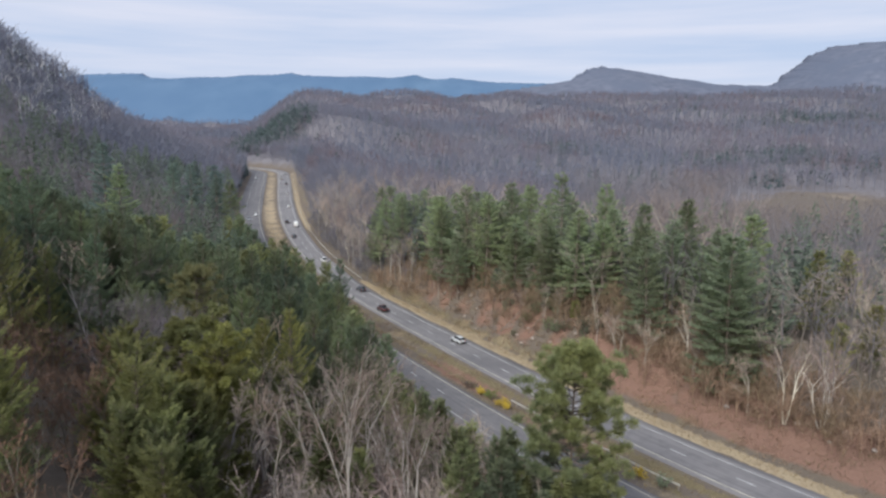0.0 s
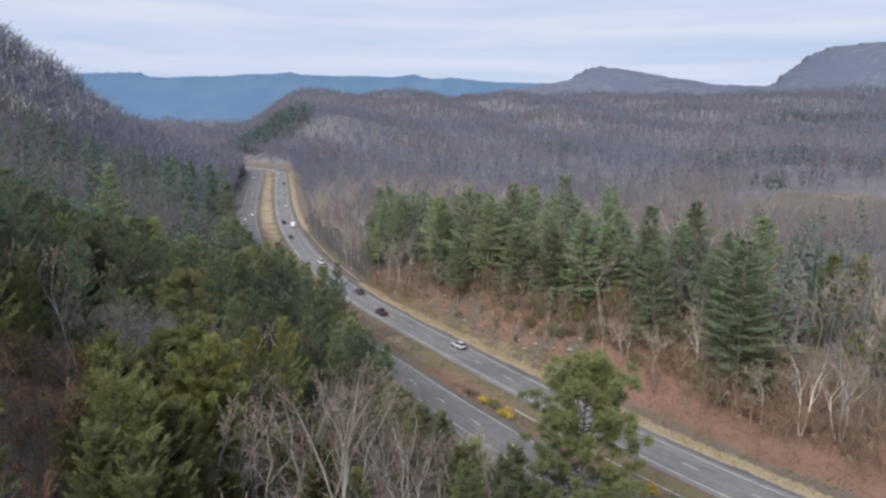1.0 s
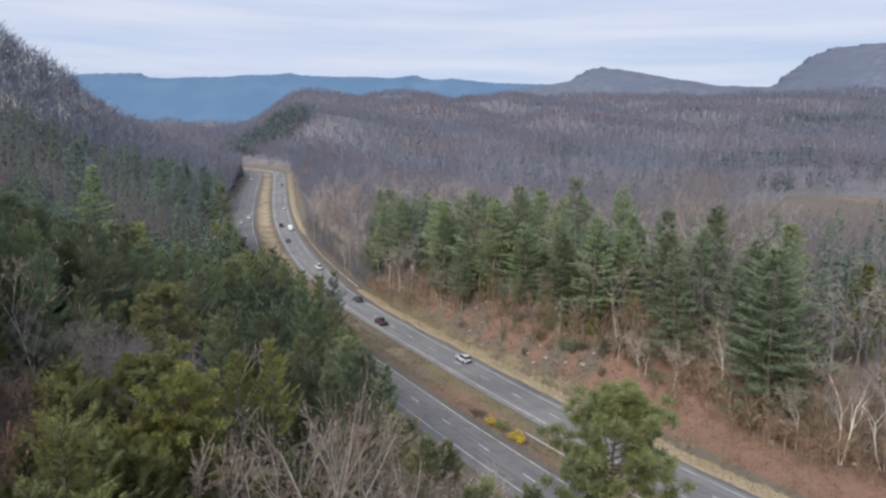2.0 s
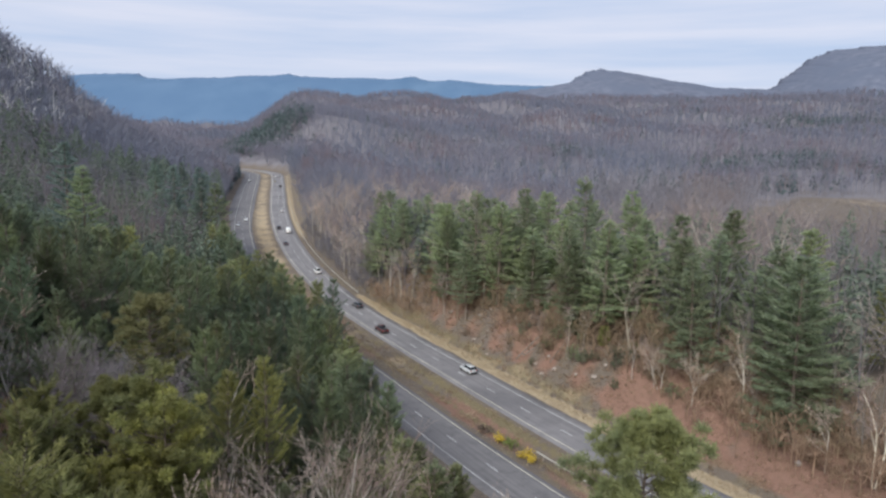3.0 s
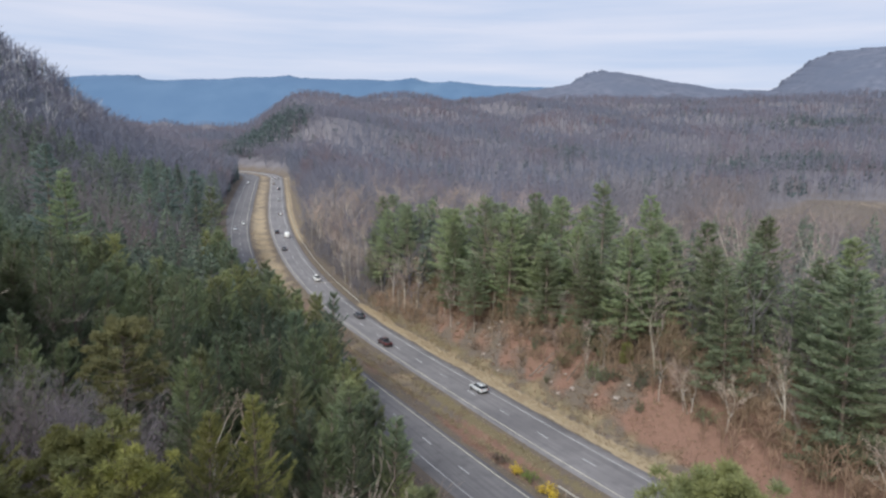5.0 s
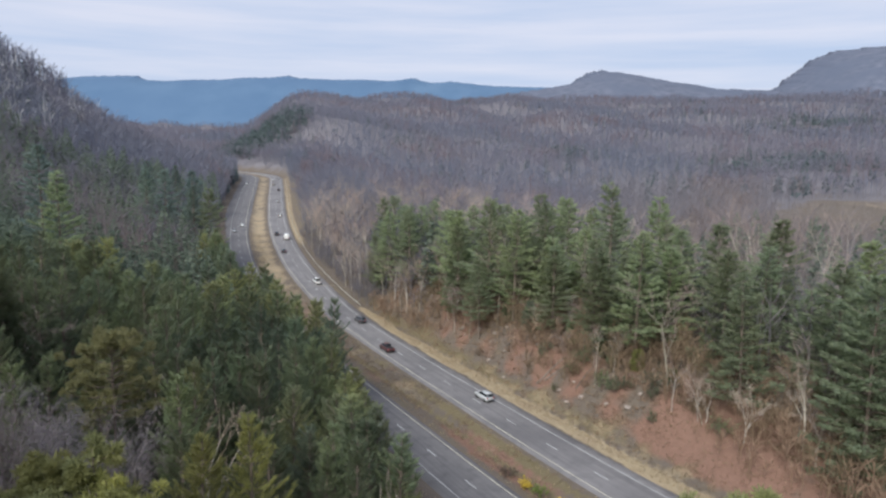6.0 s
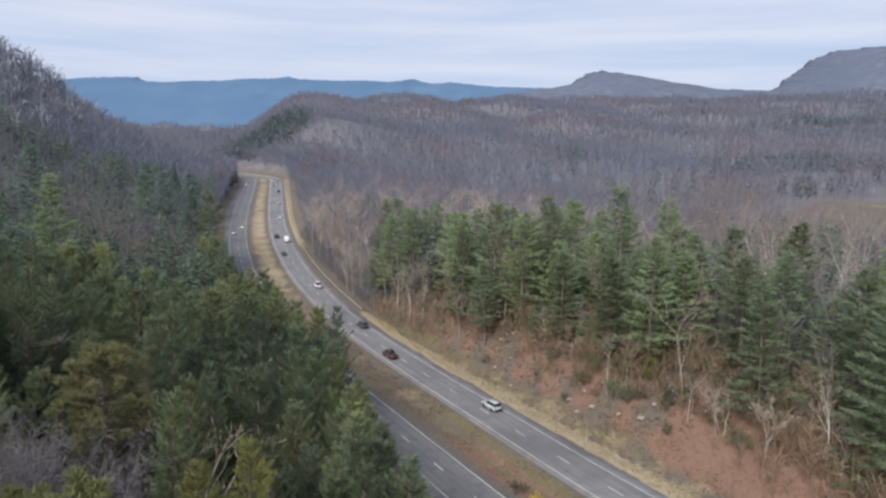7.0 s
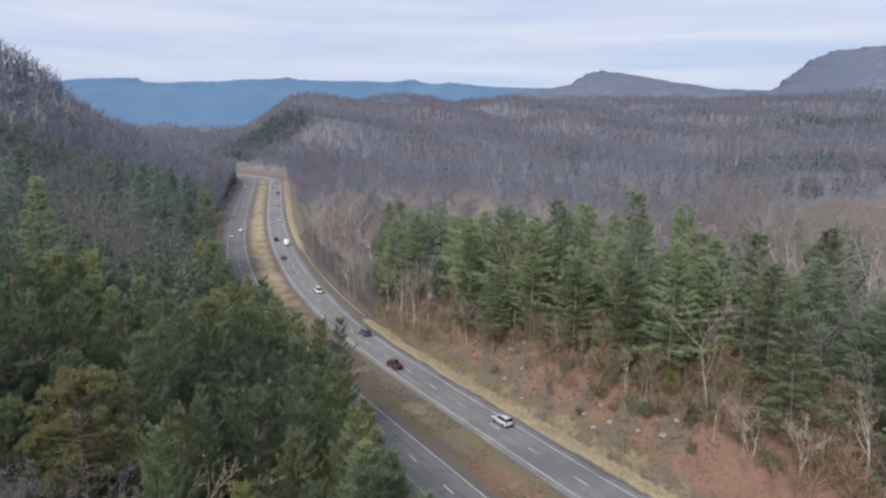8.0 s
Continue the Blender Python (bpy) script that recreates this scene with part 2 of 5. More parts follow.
def tubes(P0, P1, R0, R1, sides=3):
    """Tapered limbs, one prism a piece, as quads."""
    P0, P1 = np.asarray(P0, float), np.asarray(P1, float)
    R0, R1 = np.broadcast_to(R0, len(P0)), np.broadcast_to(R1, len(P0))
    d = P1 - P0
    d /= np.maximum(np.linalg.norm(d, axis=1, keepdims=True), 1e-6)
    ref = np.where(np.abs(d[:, 2:3]) > 0.9, [[1.0, 0, 0]], [[0, 0, 1.0]])
    a = np.cross(d, ref)
    a /= np.linalg.norm(a, axis=1, keepdims=True)
    b = np.cross(d, a)
    th = np.arange(sides) * 2 * np.pi / sides
    ring = np.cos(th)[None, :, None] * a[:, None] + np.sin(th)[None, :, None] * b[:, None]
    V = np.concatenate([P0[:, None] + ring * R0[:, None, None], P1[:, None] + ring * R1[:, None, None]], 1).reshape(-1, 3)
    i = np.arange(sides)
    q = np.stack([i, (i + 1) % sides, (i + 1) % sides + sides, i + sides], 1)
    F = (q[None] + (np.arange(len(P0)) * 2 * sides)[:, None, None]).reshape(-1, 4)
    return V, F


def shards(C, D, L, W, rng, flat=0.0):
    """Small leaf or needle sprays: one kite each, from C along D. flat: how far they lie level."""
    C, D = np.asarray(C, float), np.asarray(D, float)
    D = D / np.maximum(np.linalg.norm(D, axis=1, keepdims=True), 1e-6)
    r = rng.normal(size=D.shape) * (1 - flat) + np.array([0, 0, 1.4]) * flat
    S = np.cross(D, r)
    S /= np.maximum(np.linalg.norm(S, axis=1, keepdims=True), 1e-6)
    U = np.cross(S, D)
    L, W = np.broadcast_to(L, len(C))[:, None], np.broadcast_to(W, len(C))[:, None]
    m = C + D * L * 0.45 + U * W * 0.2
    V = np.stack([C, m + S * W * 0.5, C + D * L, m - S * W * 0.5], 1).reshape(-1, 3)
    F = np.arange(len(C) * 4).reshape(-1, 4)
    return V, F


def needles(C, D, L, W, rng, flat=0.0):
    """Fine needle sprays: one slim blade each, broad at C and pointed along D."""
    D = D / np.maximum(np.linalg.norm(D, axis=1, keepdims=True), 1e-6)
    S = np.cross(D, rng.normal(size=D.shape) * (1 - flat) + np.array([0, 0, 1.4]) * flat)
    S *= (W / 2 / np.maximum(np.linalg.norm(S, axis=1), 1e-6))[:, None]
    V = np.stack([C - S, C + S, C + D * L[:, None]], 1).reshape(-1, 3)
    return V, np.arange(len(C) * 3).reshape(-1, 3)


def part(name, data, parent, label=""):
    ob = new(name, data)
    ob.parent = parent
    return tagged(ob, label)


# ---- road line and lie of the land ----
ROAD_POINTS = np.array([
    (150, -42, 0), (106, -5, 0), (84, 17, 0), (63.5, 41, 0), (44.5, 67, 0), (25.8, 97, 0), (5, 134, 0), (-15.5, 171.5, 0),
    (-31.9, 203, 1.0), (-50.5, 245.5, 3.6), (-63.5, 280, 5.8), (-76.5, 320, 8.4), (-91, 371, 11.8), (-110, 447, 16.8),
    (-132, 538, 21.9), (-153, 612, 24.6), (-190, 668, 25.6), (-248, 704, 27), (-340, 722, 29), (-460, 715, 31)], float)
_e = 2 * ROAD_POINTS[0] - ROAD_POINTS[1], 2 * ROAD_POINTS[-1] - ROAD_POINTS[-2]
_p = np.vstack([_e[0], ROAD_POINTS, _e[1]])
_c = []
for i in range(1, len(_p) - 2):
    u = np.linspace(0, 1, 24, endpoint=False)[:, None]
    a, b, c, d = _p[i - 1], _p[i], _p[i + 1], _p[i + 2]
    _c.append(0.5 * (2 * b + (c - a) * u + (2 * a - 5 * b + 4 * c - d) * u ** 2 + (3 * b - a - 3 * c + d) * u ** 3))
_c = np.concatenate(_c + [ROAD_POINTS[-1:]])
_s = np.concatenate([[0], np.cumsum(np.hypot(*np.diff(_c[:, :2], axis=0).T))])
LINE_S = np.arange(0, _s[-1], 1.5)
LINE = np.stack([np.interp(LINE_S, _s, _c[:, k]) for k in range(3)], 1)
LINE[:, 2] = np.convolve(np.pad(LINE[:, 2], 20, mode="edge"), np.ones(41) / 41, "valid")
_t = np.gradient(LINE[:, :2], axis=0)
_t /= np.hypot(*_t.T)[:, None]
LINE_N = np.stack([_t[:, 1], -_t[:, 0]], 1)
LEFT_OFF = -19.4


def on_road(s, o, lift=0.0):
    """Place on the road line at s metres along it and o metres to its right."""
    s = np.asarray(s, float)
    p = np.stack([np.interp(s, LINE_S, LINE[:, k]) for k in range(3)], -1)
    nrm = np.stack([np.interp(s, LINE_S, LINE_N[:, k]) for k in range(2)], -1)
    p[..., :2] += nrm * np.asarray(o, float)[..., None]
    p[..., 2] += lift
    return p


def road_coords(x, y):
    """Distance along and to the right of the road line, and its height there."""
    x, y = np.ravel(x).astype(float), np.ravel(y).astype(float)
    k = np.empty(len(x), int)
    L4 = LINE[::4]
    for i in range(0, len(x), 20000):
        dx = x[i:i + 20000, None] - L4[None, :, 0]
        dy = y[i:i + 20000, None] - L4[None, :, 1]
        k[i:i + 20000] = np.argmin(dx * dx + dy * dy, 1) * 4
    best = np.full(len(x), 1e18)
    kk = k.copy()
    for j in range(-4, 5):
        c = np.clip(k + j, 0, len(LINE) - 1)
        d2 = (x - LINE[c, 0]) ** 2 + (y - LINE[c, 1]) ** 2
        kk = np.where(d2 < best, c, kk)
        best = np.minimum(best, d2)
    ex, ey = x - LINE[kk, 0], y - LINE[kk, 1]
    side = ex * LINE_N[kk, 0] + ey * LINE_N[kk, 1]
    along = -ex * LINE_N[kk, 1] + ey * LINE_N[kk, 0]
    o = np.where(side >= 0, 1, -1) * np.sqrt(best)
    o = np.where(np.abs(along) < 3, side, o)
    return LINE_S[kk] + np.clip(along, -2, 2), o, LINE[kk, 2]


def sstep(a, b, v):
    t = np.clip((v - a) / (b - a), 0, 1)
    return t * t * (3 - 2 * t)


def swell(x, y, wave, seed):
    """Cheap smooth unevenness from a few crossing sine waves."""
    r = np.random.RandomState(seed)
    h = np.zeros_like(x)
    for i in range(5):
        a, ph, w = r.uniform(0, 6.28), r.uniform(0, 6.28), wave * r.uniform(0.6, 1.5)
        h += np.sin((x * math.cos(a) + y * math.sin(a)) * 6.28 / w + ph + 0.8 * np.sin((x * math.sin(a) - y * math.cos(a)) * 4.1 / w))
    return h / 5


def land(x, y):
    """Height of the ground, with s and o along the road."""
    x, y = np.ravel(x).astype(float), np.ravel(y).astype(float)
    s, o, zr = road_coords(x, y)
    dist = np.hypot(x, y + 44)
    az = x / np.maximum(y + 44, 30)
    # left: wooded slope that steepens into a ridge
    ol = np.maximum(0, -o - 29)
    up = 0.10 * ol + 0.0027 * ol ** 2
    up = 270 * np.tanh(up / 270) + swell(x, y, 90, 3) * np.minimum(ol * 0.06, 9) + swell(x, y, 28, 4) * np.minimum(ol * 0.02, 1.0)
    left = zr + up
    # right: cut bank, then a wooded bench that climbs to the ridge
    steep = 0.42 + 0.58 * sstep(85, 125, y)
    orr = np.maximum(0, o - 11)
    bank = (7.6 * sstep(0, 11, orr) + 0.12 * np.minimum(orr, 25)) * steep + swell(x, y, 14, 5) * 0.7 * sstep(2, 8, orr)
    bank = bank - 2.0 * (1 - sstep(70, 105, y)) * sstep(0, 14, orr)
    climb = np.interp(dist, [0, 150, 300, 550, 850, 1100, 1350, 2100, 2600, 5200], [4, 8, 10, 13, 34, 60, 86, 188, 175, 150])
    climb = climb + 42 * np.exp(-(((x + 165) / 150) ** 2 + ((y - 900) / 190) ** 2)) + swell(x, y, 260, 6) * np.interp(dist, [200, 900, 2000], [0.5, 9, 20]) + swell(x, y, 110, 7) * np.interp(dist, [250, 700, 2000], [0.3, 5, 9])
    valley = 31 + 0.030 * np.maximum(0, dist - 680) + swell(x, y, 300, 8) * np.interp(dist, [600, 1500, 4000], [5, 16, 45])
    open_ = sstep(-0.300, -0.205, az)
    far = np.where(dist > 560, valley + (climb - valley) * np.maximum(open_, 1 - sstep(560, 700, dist)), climb)
    near_w = np.exp(-(np.maximum(0, o - 28) / 55) ** 2)
    right = near_w * (zr + bank) + (1 - near_w) * far
    h = np.where(o > 0, right, left)
    # road bench: two carriageways with a shallow grassed median
    flat = zr - 0.14
    med = -0.75 * np.exp(-((o + 9.7) / 2.9) ** 2)
    bench = sstep(29.5, 26.6, -o) * sstep(10.5, 8.5, o)
    ditch = -0.5 * np.exp(-((o - 10.3) / 1.3) ** 2)
    h = np.where((o > -30) & (o < 11), bench * (flat + med) + (1 - bench) * np.where(o > 0, zr, left), h) + ditch
    return h, s, o


def graded(lo, hi, a, b, step, grow):
    """Grid lines, even between a and b, widening outwards."""
    out = list(np.arange(a, b + step, step))
    v, w = out[-1], step
    while v < hi:
        w *= grow
        v += w
        out.append(v)
    v, w = a, step
    while v > lo:
        w *= grow
        v -= w
        out.insert(0, v)
    return np.array(out)


def field(X, Y):
    """1 inside the old field of low scrub beyond the pines, falling to 0 at its edge."""
    u, v = (X - 245) * 0.5 + (Y - 385) * 0.866, (X - 245) * 0.866 - (Y - 385) * 0.5
    return sstep(1.12, 0.9, np.sqrt((u / 150) ** 2 + (v / 58) ** 2) + 0.10 * swell(X, Y, 60, 95))


gx = graded(-4800, 4800, -100, 100, 1.25, 1.08)
gy = graded(-900, 4900, 25, 240, 1.25, 1.024)
GX, GY = np.meshgrid(gx, gy)
gz, gs, go = land(GX, GY)
gz = gz + swell(GX.ravel(), GY.ravel(), 5.0, 9) * 0.12 * sstep(9, 14, np.abs(go + 9) - 18.5)
nx, ny = len(gx), len(gy)
ii = np.arange(nx * ny).reshape(ny, nx)
GF = np.stack([ii[:-1, :-1], ii[:-1, 1:], ii[1:, 1:], ii[1:, :-1]], -1).reshape(-1, 4)
me = mesh_np("ground", np.stack([GX.ravel(), GY.ravel(), gz], 1), GF, M_GROUND, True)
gX, gY = GX.ravel(), GY.ravel()


def attribute(name, v):
    at = me.attributes.new(name, "FLOAT", "POINT")
    at.data.foreach_set("value", np.asarray(v, np.float32))


far_m = sstep(160, 260, gY)
wob = (1.1 * swell(gX, gY, 23, 61) + 0.6 * swell(gX, gY, 9, 62)) * (1 - 0.9 * far_m)
edge_r = 1.5 * np.exp(-((go - 8.0 - 0.5 * wob) / 1.7) ** 2) + 0.45 * np.exp(-((go - 12.0 - 2 * wob) / 1.6) ** 2) * sstep(60, 110, gY) * sstep(190, 150, gY)
edge_r = edge_r * (1 - 0.85 * sstep(296, 318, gs) * sstep(440, 390, gs)) * (1 + 0.3 * sstep(390, 440, gs)) * (1 - sstep(712, 745, gs))
median = np.exp(-((go + 9.7) / 4.4) ** 4)
attribute("straw", 0.80 * edge_r * (1 - 0.5 * far_m) + median * (0.28 * (0.6 + wob) + 0.30 * far_m) + 0.35 * np.exp(-((go + 28) / 2.0) ** 2) * (1 - sstep(600, 700, gs)) + 0.10 * field(gX, gY) + 0.24 * np.exp(-((gX - 298) / 24) ** 2 - ((gY - 480) / 32) ** 2))
attribute("olive", median * (0.35 + 0.35 * np.sin(go * 1.7 + 0.6 * wob)) * (1 - far_m) + 0.34 * np.exp(-((go - 13.0 - wob) / 4) ** 2) * sstep(55, 80, gY) + 0.35 * np.exp(-((go + 6.8) / 1.5) ** 2) * sstep(140, 122, gY) + 0.30 * np.exp(-((go - 11.3 - 0.6 * wob) / 1.3) ** 2) * sstep(100, 118, gY) * sstep(215, 190, gY))
# amount of grey-mauve haze in the ground colour, growing with distance
attribute("far_haze", (1 - 0.85 * field(gX, gY)) * sstep(220, 700, np.hypot(gX, gY + 44)) * sstep(16, 40, np.abs(go + 9)))
slip = swell(gX, gY, 34, 63)
attribute("soil", 0.15 * np.exp(-(((gX + 238) / 38) ** 2 + ((gY - 722) / 18) ** 2) ** 2) + (0.46 - 0.04 * sstep(112, 124, gY) + 0.36 * slip + 0.30 * swell(gX, gY, 9, 64)) * sstep(11, 15, go) * sstep(34, 24, go) * sstep(230, 190, gY) + 0.38 * sstep(116, 100, gY) * sstep(9.8, 13.5, go) * sstep(44, 30, go) + 0.62 * median * (1 - far_m) * (0.6 + slip) + 0.4 * np.exp(-((go + 11.2) / 1.6) ** 2 - ((gY - 108) / 14) ** 2))
tagged(new("ground", me), "leaf-littered hillside ground with straw verges and red soil", "ground", kind="structure")

# ---- carriageways ----
def ribbon(s, offs, lifts, uv=True):
    """Strip along the road: vertices at each s for each offset."""
    P = np.stack([on_road(s, np.full(len(s), o), h) for o, h in zip(offs, lifts)], 1)
    k = len(offs)
    i = np.arange(len(s) * k).reshape(len(s), k)
    F = np.stack([i[:-1, :-1], i[:-1, 1:], i[1:, 1:], i[1:, :-1]], -1).reshape(-1, 4)
    return P.reshape(-1, 3), F


def with_uv(m, s, offs):
    uvl = m.uv_layers.new(name="UVMap")
    S, O = np.meshgrid(s, offs, indexing="ij")
    co = np.stack([S.ravel(), O.ravel()], 1)
    idx = np.empty(len(m.loops), np.int32)
    m.loops.foreach_get("vertex_index", idx)
    uvl.data.foreach_set("uv", co[idx].astype(np.float32).ravel())


ROAD_S = np.arange(2, LINE_S[-1] - 2, 3.0)
_dv = np.array([(-0.105, -1.6, 0), (0.105, -1.6, 0), (0.105, 1.6, 0), (-0.105, 1.6, 0), (-0.09, -1.58, 0.012), (0.09, -1.58, 0.012), (0.09, 1.58, 0.012), (-0.09, 1.58, 0.012)])
_df = np.array([(4, 5, 6, 7), (0, 1, 5, 4), (1, 2, 6, 5), (2, 3, 7, 6), (3, 0, 4, 7)])
dash_mesh = mesh_np("lane_dash", _dv, _df, M_WHITE)


def carriageway(name, centre, inner, outer, dash0, label, flip):
    a, b = centre - 3.66 - (outer if flip else inner), centre + 3.66 + (inner if flip else outer)
    offs = [a - 0.25, a] + list(np.linspace(a, b, 9)[1:-1]) + [b, b + 0.25]
    lifts = [-0.35, 0.0] + [0.05 * (1 - abs(2 * k / 8 - 1)) for k in range(1, 8)] + [0.0, -0.35]
    V, F = ribbon(ROAD_S, offs, lifts)
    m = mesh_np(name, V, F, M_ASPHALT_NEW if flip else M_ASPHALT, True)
    with_uv(m, ROAD_S, offs)
    road = tagged(new(name, m), label, "road", kind="structure")
    for o, mat, nm in ((centre - 3.66, M_WHITE if flip else M_LEMON, "edge_line"), (centre + 3.66, M_LEMON if flip else M_WHITE, "edge_line")):
        w_ = 0.075 if mat == M_WHITE else 0.085
        V, F = ribbon(ROAD_S, (o - w_, o - w_ + 0.02, o + w_ - 0.02, o + w_), (0.028, 0.062, 0.062, 0.028))
        part(nm, mesh_np(nm, V, F, mat), road)
    for k in range(70):
        sk = dash0 + 12.19 * (k - 14)
        p, q = on_road([sk - 1.0, sk + 1.0], [centre, centre], 0.053)
        d = part("lane_dash", dash_mesh, road)
        d.matrix_basis = Matrix.Translation((p + q) / 2) @ Vector(q - p).to_track_quat("Y", "Z").to_matrix().to_4x4()
    return road


s_dash = float(road_coords([-15.5], [171.54])[0][0])
s_dash_l = 231.4
carriageway("road_away", 0.0, 0.9, 1.9, s_dash, "grey worn asphalt two-lane carriageway with painted lines", False)
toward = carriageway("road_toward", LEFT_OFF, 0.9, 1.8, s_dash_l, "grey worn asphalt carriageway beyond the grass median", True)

# the oncoming side widens towards the bend
for o0, grow in ((LEFT_OFF - 5.46, -2.8), (LEFT_OFF + 4.56, 1.3)):
    s_w = np.arange(430, LINE_S[-1] - 10, 6.0)
    k_w = sstep(430, 520, s_w)
    P = np.stack([on_road(s_w, o0 + grow * u * k_w, 0.004 - 0.06 * u) for u in (-0.1, 0.0, 0.5, 1.0)], 1)
    i_w = np.arange(len(s_w) * 4).reshape(-1, 4)
    F = np.stack([i_w[:-1, :-1], i_w[:-1, 1:], i_w[1:, 1:], i_w[1:, :-1]], -1).reshape(-1, 4)
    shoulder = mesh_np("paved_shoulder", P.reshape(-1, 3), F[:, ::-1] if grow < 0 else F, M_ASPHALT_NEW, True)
    with_uv(shoulder, s_w, np.array([0.0, 1.0, 2.0, 3.0]))
    part("paved_shoulder", shoulder, toward)


# ---- guard rail ----
def guard_rail(s0, s1, o):
    g = tagged(new("guard_rail"), "long galvanised steel guard rail on short posts beside the shoulder", "guard rail")
    s = np.arange(s0, s1, 4.0)
    prof = [(0.0, 0.46), (0.05, 0.50), (0.0, 0.56), (0.0, 0.60), (0.05, 0.66), (0.0, 0.72), (-0.02, 0.72), (-0.02, 0.46)]
    V, F = ribbon(s, [o - a for a, h in prof], [h for a, h in prof])
    part("rail", mesh_np("rail", V, F, M_STEEL), g)
    pv = np.array([(x, y, z) for z in (-0.4, 0.76) for x, y in ((-0.07, -0.09), (0.07, -0.09), (0.07, 0.09), (-0.07, 0.09))])
    pf = np.array([(4, 5, 6, 7), (0, 1, 5, 4), (1, 2, 6, 5), (2, 3, 7, 6), (3, 0, 4, 7)])
    pm = mesh_np("post", pv, pf, M_POST)
    for k in np.arange(s0 + 0.3, s1, 3.8):
        p = on_road([k], [o + 0.12])[0]
        part("post", pm, g).location = p
    return g


guard_rail(309, 700, 7.7)
guard_rail(143, 184, -10.3)


# ---- distant hills ----
def ridge(name, dist, crest, foot, depth, mat, label, rough):
    """A long wooded ridge: rises from its foot to an uneven crest, with spurs down its face."""
    cx, cz = np.array(crest, float).T
    x = np.linspace(cx[0], cx[-1], 700)
    z = np.interp(x, cx, cz)
    fuzz = rough * (swell(x, x * 0, 90, 31) + 0.7 * swell(x, x * 0, 26, 32) + 0.6 * np.random.RandomState(35).uniform(-1, 1, len(x)))
    rows = np.linspace(0, 1, 24)
    X = np.repeat(x[None], len(rows), 0)
    R = np.repeat(rows[:, None], len(x), 1)
    spur = swell(X.ravel(), R.ravel() * depth * 0.35, 520, 33).reshape(X.shape) * (0.3 if dist > 4000 else 1.0)
    Y = dist - depth * (1 - R) + spur * 20 * np.sin(np.pi * R)
    calm = np.convolve(np.pad(z, 60, mode="edge"), np.ones(121) / 121, "valid")
    z = calm[None] + (z - calm)[None] * rows[:, None] ** 5
    Z = foot + (z - foot) * np.sin(np.pi / 2 * R) ** 1.1 + spur * 0.05 * (z - foot) * np.sin(np.pi * R)
    Z = Z + fuzz[None] * R ** 8
    back_Y, back_Z = np.full((1, len(x)), dist + 120.0), np.full((1, len(x)), foot)
    V = np.stack([np.vstack([X, X[:1]]), np.vstack([Y, back_Y]), np.vstack([Z, back_Z])], -1).reshape(-1, 3)
    k = len(x)
    i = np.arange(len(V)).reshape(-1, k)
    F = np.stack([i[:-1, :-1], i[:-1, 1:], i[1:, 1:], i[1:, :-1]], -1).reshape(-1, 4)
    return tagged(new(name, mesh_np(name, V, F, mat, True)), label, "mountain", kind="structure")


ridge("backdrop_blue_range", 4600, [(-3300, 470), (-2540, 462), (-2357, 490), (-2007, 499), (-1946, 468), (-1807, 459), (-1659, 475), (-1439, 479), (-1328, 494), (-1145, 497), (-1027, 513), (-961, 497), (-705, 486), (-521, 492), (-375, 484), (-228, 507), (-100, 474), (28, 489), (138, 477), (304, 458), (578, 458), (761, 460), (1600, 440)], 120, 600, M_HAZE_TINTED_RANGE, "long mountain range tinted blue with distance haze", 3)
ridge("backdrop_knob", 3300, [(-300, 200), (250, 300), (443, 331), (548, 348), (599, 380), (637, 411), (702, 425), (781, 413), (888, 389), (994, 368), (1125, 362), (1193, 338), (1311, 338), (1494, 340), (1640, 300), (1800, 200)], 130, 800, M_HAZE_TINTED_HILL, "wooded knob tinted with blue-grey haze behind the bare forest", 8)
ridge("backdrop_mountain", 3500, [(1250, 180), (1504, 300), (1589, 363), (1663, 420), (1766, 503), (1873, 548), (2009, 560), (2140, 573), (2500, 590), (3000, 540), (3800, 420)], 120, 1100, M_HAZE_TINTED_HILL, "broad mountain of leafless woods tinted with blue-grey haze", 8)


# ---- trees ----
def trunk_line(rng, h, bend, n=7):
    z = np.linspace(0, h, n)
    a, ph = rng.uniform(0, 6.28), rng.uniform(0, 6.28)
    off = bend * h * np.sin(z / h * 2.6 + ph * 0.2) * (z / h)
    return np.stack([off * math.cos(a), off * math.sin(a), z], 1)


def at_height(line, z):
    return np.stack([np.interp(z, line[:, 2], line[:, k]) for k in range(3)], -1)


